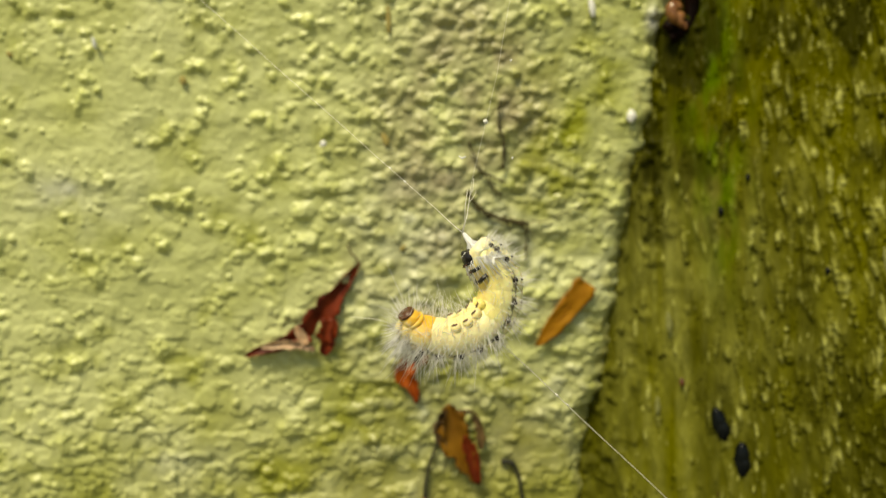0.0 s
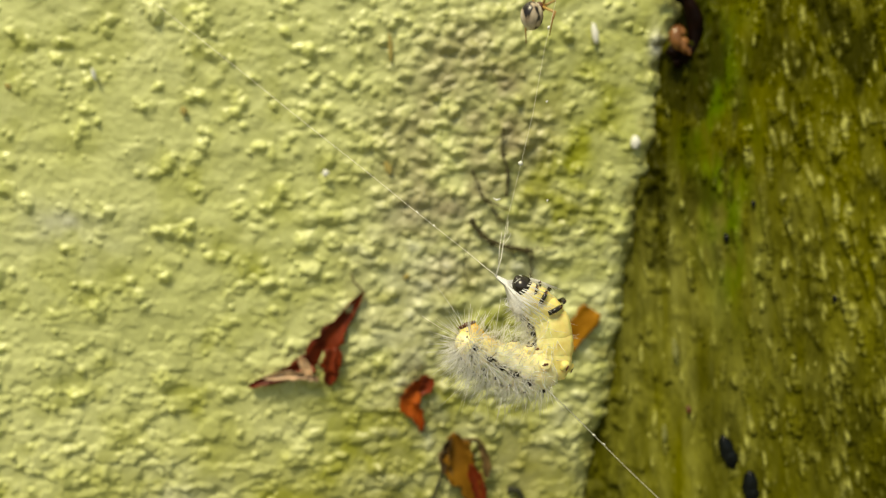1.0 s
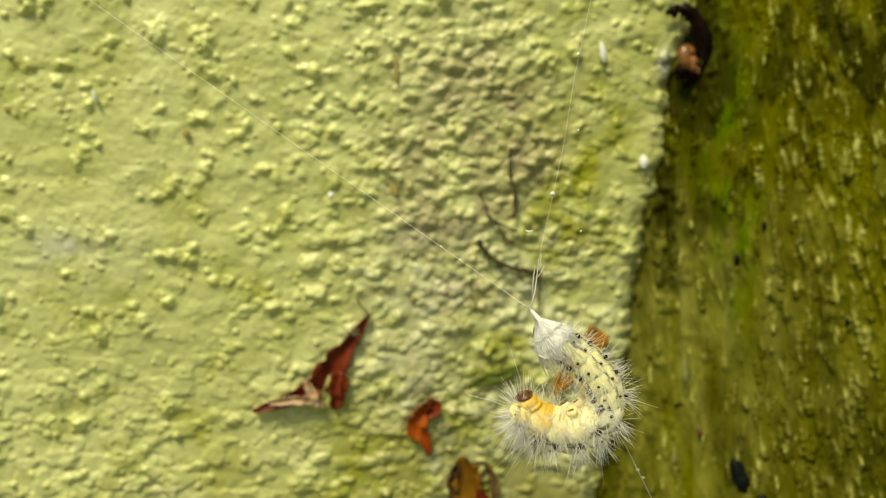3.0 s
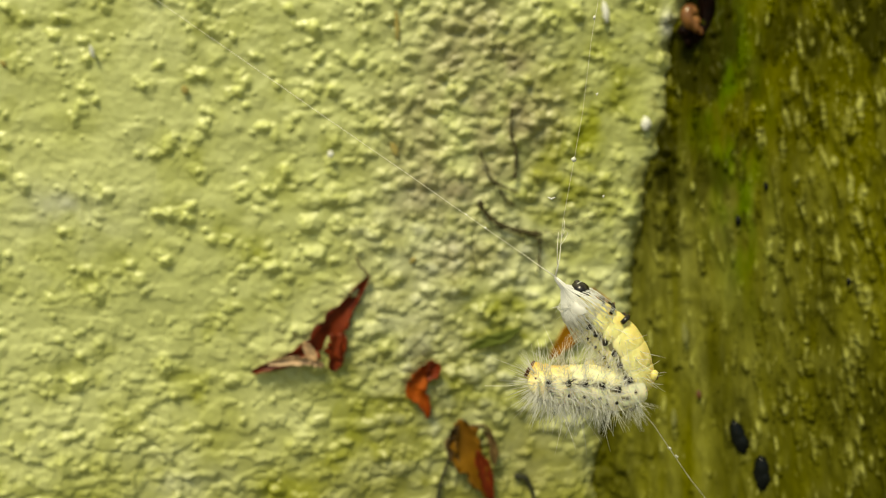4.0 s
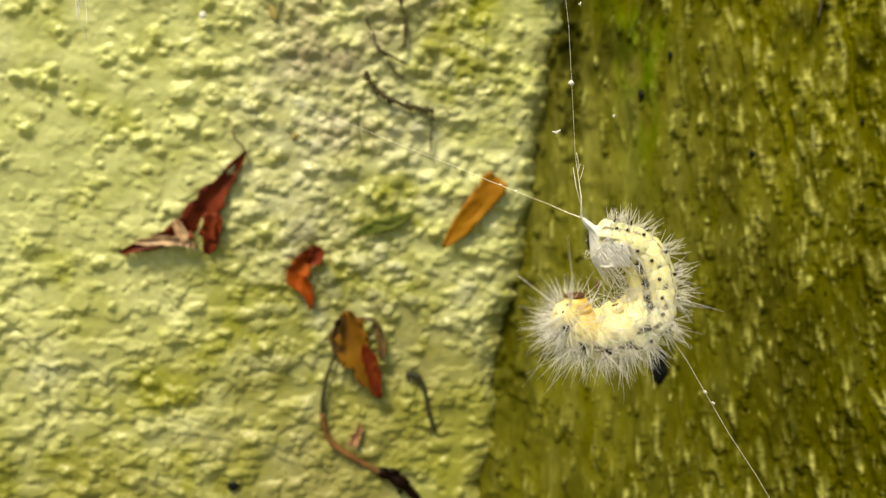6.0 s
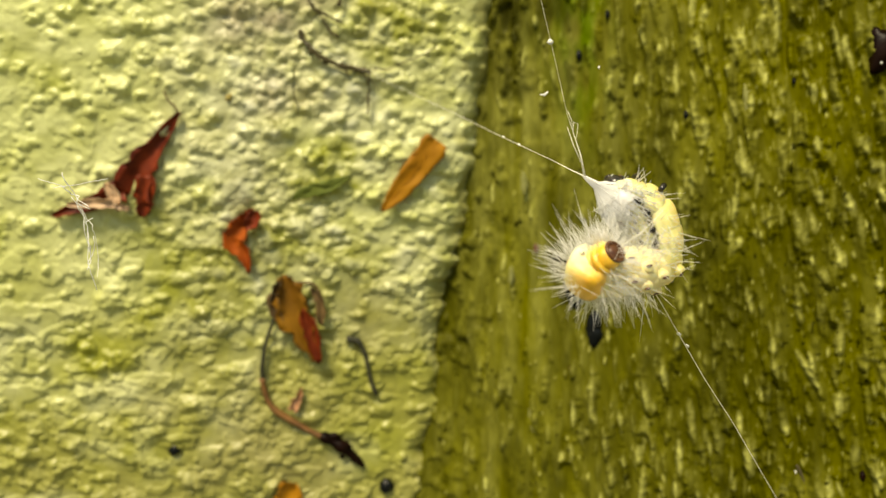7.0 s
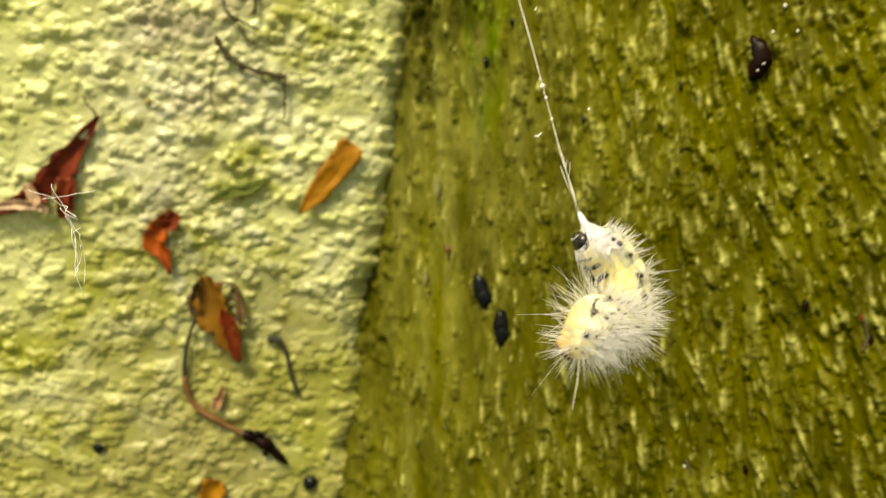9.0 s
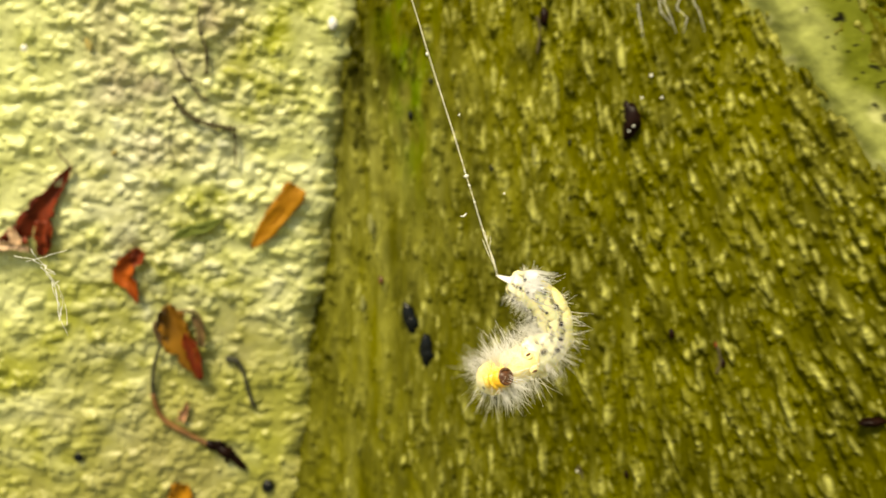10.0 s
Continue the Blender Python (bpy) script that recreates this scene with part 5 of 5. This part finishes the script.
LINE_UP = [
    (0, 0.179, 1.639, 0.612, 3.585),
    (0.4, 0.284, 1.618, 0.717, 3.742),
    (0.6, 0.306, 1.710, 0.774, 3.819),
    (1, 0.374, 1.695, 0.920, 3.969),
    (1.4, 0.382, 1.825, 0.903, 3.951),
    (1.8, 0.366, 1.838, 0.886, 4.026),
    (2, 0.431, 1.796, 0.933, 4.109),
    (2.2, 0.389, 1.766, 0.938, 4.071),
    (3.3, 0.553, 1.726, 1.024, 3.911),
    (3.5, 0.559, 1.581, 1.029, 3.763),
    (4, 0.672, 1.481, 1.063, 3.691),
    (4.4, 0.874, 1.261, 1.222, 3.397),
    (4.5, 1.467, 1.119, 1.390, 3.321),
    (4.6, 1.431, 0.976, 1.392, 3.180),
    (4.7, 1.454, 0.834, 1.438, 3.038),
    (4.8, 1.567, 0.798, 1.538, 2.895),
    (4.9, 1.584, 0.727, 1.599, 2.753),
    (5, 1.620, 0.681, 1.669, 2.611),
    (5.2, 1.776, 0.631, 1.787, 2.419),
    (5.5, 2.008, 0.405, 1.973, 2.133),
    (5.7, 2.071, 0.342, 2.034, 1.999),
    (6.8, 3.087, 0.209, 2.758, 1.451),
    (7.2, 3.211, 0.262, 2.936, 1.412),
    (7.5, 3.374, 0.086, 3.091, 1.366),
    (8, 3.930, 0.151, 3.544, 1.295),
    (8.2, 4.005, 0.163, 3.722, 1.284),
    (8.5, 4.102, 0.074, 3.816, 1.266),
    (8.8, 4.253, 0.026, 3.873, 1.422),
    (9, 4.341, -0.006, 3.897, 1.525),
    (9.5, 4.558, -0.012, 4.081, 1.631),
    (10, 4.933, -0.018, 4.213, 2.368),
]
LINE_SIDE = [
    (0, 0.175, 1.649, -1.613, 3.310),
    (1, 0.380, 1.695, -1.552, 3.323),
    (2.2, 0.414, 1.624, -1.355, 3.083),
    (3.5, 0.579, 1.554, -3.022, 4.372),
    (4.4, 0.913, 1.104, -0.399, 2.142),
    (5, 1.617, 0.605, 0.931, 0.957),
    (5.5, 1.990, 0.545, 1.339, 0.737),
    (6.8, 3.046, 0.287, 2.383, 0.549),
    (7.1, 3.190, 0.300, 2.660, 0.760),
    (7.5, 3.275, 0.350, 3.060, 1.380),
    (8, 3.883, 0.193, 3.560, 1.300),
    (8.5, 4.051, -0.021, 3.823, 1.067),
    (9, 4.349, -0.001, 4.004, 1.535),
    (10, 4.957, -0.003, 4.257, 2.600),
]
LINE_LOW = [
    (0, 0.551, 0.812, 2.090, -0.860),
    (0.5, 0.732, 0.874, 2.048, -0.647),
    (1, 0.872, 0.750, 1.897, -0.432),
    (2, 0.770, 0.987, 1.610, 0.034),
    (3.5, 1.056, 0.602, 1.859, -0.296),
    (4.5, 1.673, 0.027, 2.442, -0.886),
    (5, 2.117, -0.379, 2.916, -1.345),
    (5.5, 2.524, -0.624, 3.543, -1.734),
    (6.8, 3.557, -0.782, 4.473, -1.722),
    (7.2, 3.721, -0.702, 4.544, -1.530),
    (7.3, 3.740, -0.650, 4.550, -1.500),
    (7.4, 3.700, -0.500, 4.700, 1.400),
    (7.5, 3.600, -0.200, 4.100, 1.400),
    (10, 5.000, 0.000, 4.000, 2.000),
]
SPIDER = [(0, 0.715, 4.357), (0.6, 0.664, 4.116), (0.8, 0.692, 3.991), (1.0, 0.767, 3.975), (1.2, 0.701, 3.882), (1.4, 0.795, 4.05), (1.6, 0.881, 4.183), (1.8, 0.821, 4.29), (1.9, 0.959, 4.53), (2.1, 0.98, 4.63), (2.2, 1.024, 4.719), (3.3, 0.994, 5.096), (10.0, 0.994, 5.2)]
TUFT = [(0, -3.572, 6.671), (4.5, -2.572, 5.371), (5.7, -1.801, 3.471), (6.8, -0.614, 0.117), (7, -0.500, 0.171), (7.5, -0.302, 0.149), (8, 0.030, 0.071), (8.5, 0.301, 0.048), (9, 0.451, 0.089), (9.5, 0.499, 0.184), (10, 0.644, 0.164)]
TWIST = [(0, 0.42), (5.7, 0.42), (6.8, 0.62), (7.2, 0.62), (7.5, 0.42), (9.5, 0.42), (9.7, 0.6), (10, 0.6)]   # from where along the body the rear turns
ASIDE = [(0, 0), (8.4, 0), (8.8, -1), (9.3, -1), (9.6, 0), (10, 0)]   # how far the rear belly turns to one side
TAIL_TOWARDS = {8.2: (-0.2, -0.32), 8.5: (-0.2, -0.36), 6.8: (-0.30, -0.36), 7: (-0.30, -0.36), 7.2: (-0.30, -0.36), 8.8: (-0.35, -0.5), 9: (-0.35, -0.5), 9.2: (-0.35, -0.5), 9.7: (-0.32, -0.40), 10: (-0.32, -0.40)}   # centimetres
HANG = 5.8   # how far the thread hangs from the first eye


def glide(rows, t):
    """The values of rows at t, on a smooth curve through them."""
    ts = [row[0] for row in rows]
    vals = np.array([row[1:] for row in rows], float)
    k = int(np.clip(np.searchsorted(ts, t, "right") - 1, 0, len(ts) - 2))

    def slope(i):
        a, b = max(i - 1, 0), min(i + 1, len(ts) - 1)
        return (vals[b] - vals[a]) / (ts[b] - ts[a])
    w = ts[k + 1] - ts[k]
    s = (t - ts[k]) / w
    return (2 * s ** 3 - 3 * s * s + 1) * vals[k] + (s ** 3 - 2 * s * s + s) * w * slope(k) + (3 * s * s - 2 * s ** 3) * vals[k + 1] + (s ** 3 - s * s) * w * slope(k + 1)


def depths(rows):
    """How far the third quarter and the tail stand towards the viewer: what the shown length leaves, or the given depths."""
    out = []
    for row in rows:
        flat = np.array(row[1:11]).reshape(5, 2)
        reach = np.linalg.norm(np.diff(flat, axis=0), axis=1)
        short = math.sqrt(max(0.0, (BODY / 2) ** 2 - (reach[2] + reach[3]) ** 2))
        out.append((row[0], *TAIL_TOWARDS.get(row[0], (max(-0.28, -row[11] * short * 0.45), max(-0.5, -row[11] * short)))))
    return out


DEEP = depths(CURL)


def spine_at(t):
    """Places and turns of the segments at t, in centimetres."""
    v = glide(CURL, t)
    flat = v[:10].reshape(5, 2)
    front, rear = v[11:]
    twist, aside = np.interp(t, *zip(*TWIST)), np.interp(t, *zip(*ASIDE))
    depth = np.zeros(5)
    depth[3:] = glide(DEEP, t)
    pts = np.stack([flat[:, 0], HANG + depth, flat[:, 1]], -1)
    fine = []
    for k in range(4):
        p0, p1, p2, p3 = (pts[int(np.clip(k + d, 0, 4))] for d in (-1, 0, 1, 2))
        for s in np.linspace(0, 1, 16, endpoint=False):
            fine.append(0.5 * (2 * p1 + (p2 - p0) * s + (2 * p0 - 5 * p1 + 4 * p2 - p3) * s * s + (3 * p1 - p0 - 3 * p2 + p3) * s ** 3))
    fine.append(pts[4])
    fine = np.array(fine)
    run = np.concatenate([[0], np.cumsum(np.linalg.norm(np.diff(fine, axis=0), axis=1))])
    ratio = min(1.12, max(0.85, run[-1] / BODY))
    out = []
    for k in range(COUNT):
        d = (ALONG[k] + 0.03) * ratio
        here = np.array([np.interp(d, run, fine[:, c]) for c in range(3)])
        ahead = np.array([np.interp(min(d + 0.06, run[-1]), run, fine[:, c]) for c in range(3)])
        behind = np.array([np.interp(max(min(d, run[-1]) - 0.06, 0), run, fine[:, c]) for c in range(3)])
        along = Vector(ahead - behind).normalized()
        if d > run[-1]:
            here = here + np.array(along) * (d - run[-1])
        if k == 0:
            tip = glide(LINE_UP, t)[:2]
            tip = np.array([tip[0], HANG, tip[1]])
            along = (Vector(here - tip).normalized() + 0.3 * along).normalized()
            here = tip + 0.20 * np.array(along)
        w = k / (COUNT - 1)
        w = min(1, max(0, (w - twist) / (0.82 - twist)))
        w = w * w * (3 - 2 * w)
        a, e = radians(front), radians(rear)
        belly = Vector((math.cos(a), math.sin(a), 0)) * (1 - w) + Vector((aside, -math.sin(e), math.cos(e))).normalized() * w
        back = -belly
        back = (back - along * back.dot(along)).normalized()
        side = back.cross(along)
        out.append(Matrix.Translation(Vector(here)) @ Matrix((along, side, back)).transposed().to_4x4())
    return out


def line_rows(rows, deep, starts=None, joined=99):
    """Poses of a line from what it holds towards its far end; once joined, it lies along the main thread."""
    out = []
    for k in range(101):
        t = k / 10
        x0, z0, x1, z1 = glide(rows if t < joined else LINE_UP, t)
        a, b = at(x0, HANG, z0), at(x1, deep if t < joined else HANG, z1)
        if starts and t < joined:
            a = starts[k]
        turn = Vector((0, 0, 1)).rotation_difference(b - a) if rows is LINE_UP else (b - a).to_track_quat("Z", "Y")
        out.append((t, Matrix.Translation(a) @ turn.to_matrix().to_4x4()))
    return out


def motions():
    times = [k / 10 for k in range(101)]
    spines = [spine_at(t) for t in times]
    heads = [at(*m[0].translation) for m in spines]
    walk(caterpillar, [(t, Matrix.Translation(h)) for t, h in zip(times, heads)])
    for k, seg in enumerate(SEGMENTS):
        walk(seg, [(t, Matrix.Translation(at(*m[k].translation) - h) @ m[k].to_quaternion().to_matrix().to_4x4()) for t, m, h in zip(times, spines, heads)])
    tips = [at(v[0], HANG, v[1]) for v in (glide(LINE_UP, t) for t in times)]
    bends = [at(*(m[7] @ Vector((0, 0, 0.12)))) for m in spines]
    walk(line_up, line_rows(LINE_UP, HANG))
    walk(line_side, line_rows(LINE_SIDE, 6.6, tips, 7.55))
    walk(line_low, line_rows(LINE_LOW, 6.6, bends, 7.45))
    walk(spider, [(t, Matrix.Translation(at(x, 6.2, z)) @ pose(0, 0, 0, 0, 12 * math.sin(6 * t) if t < 3 else 0, 40 * min(t, 3))) for t, x, z in SPIDER])
    walk(tuft, [(t, Matrix.Translation(at(x, 6.0, z)) @ pose(0, 0, 0, 0, 3 * math.sin(3 * t), 0)) for t, x, z in TUFT])


motions()
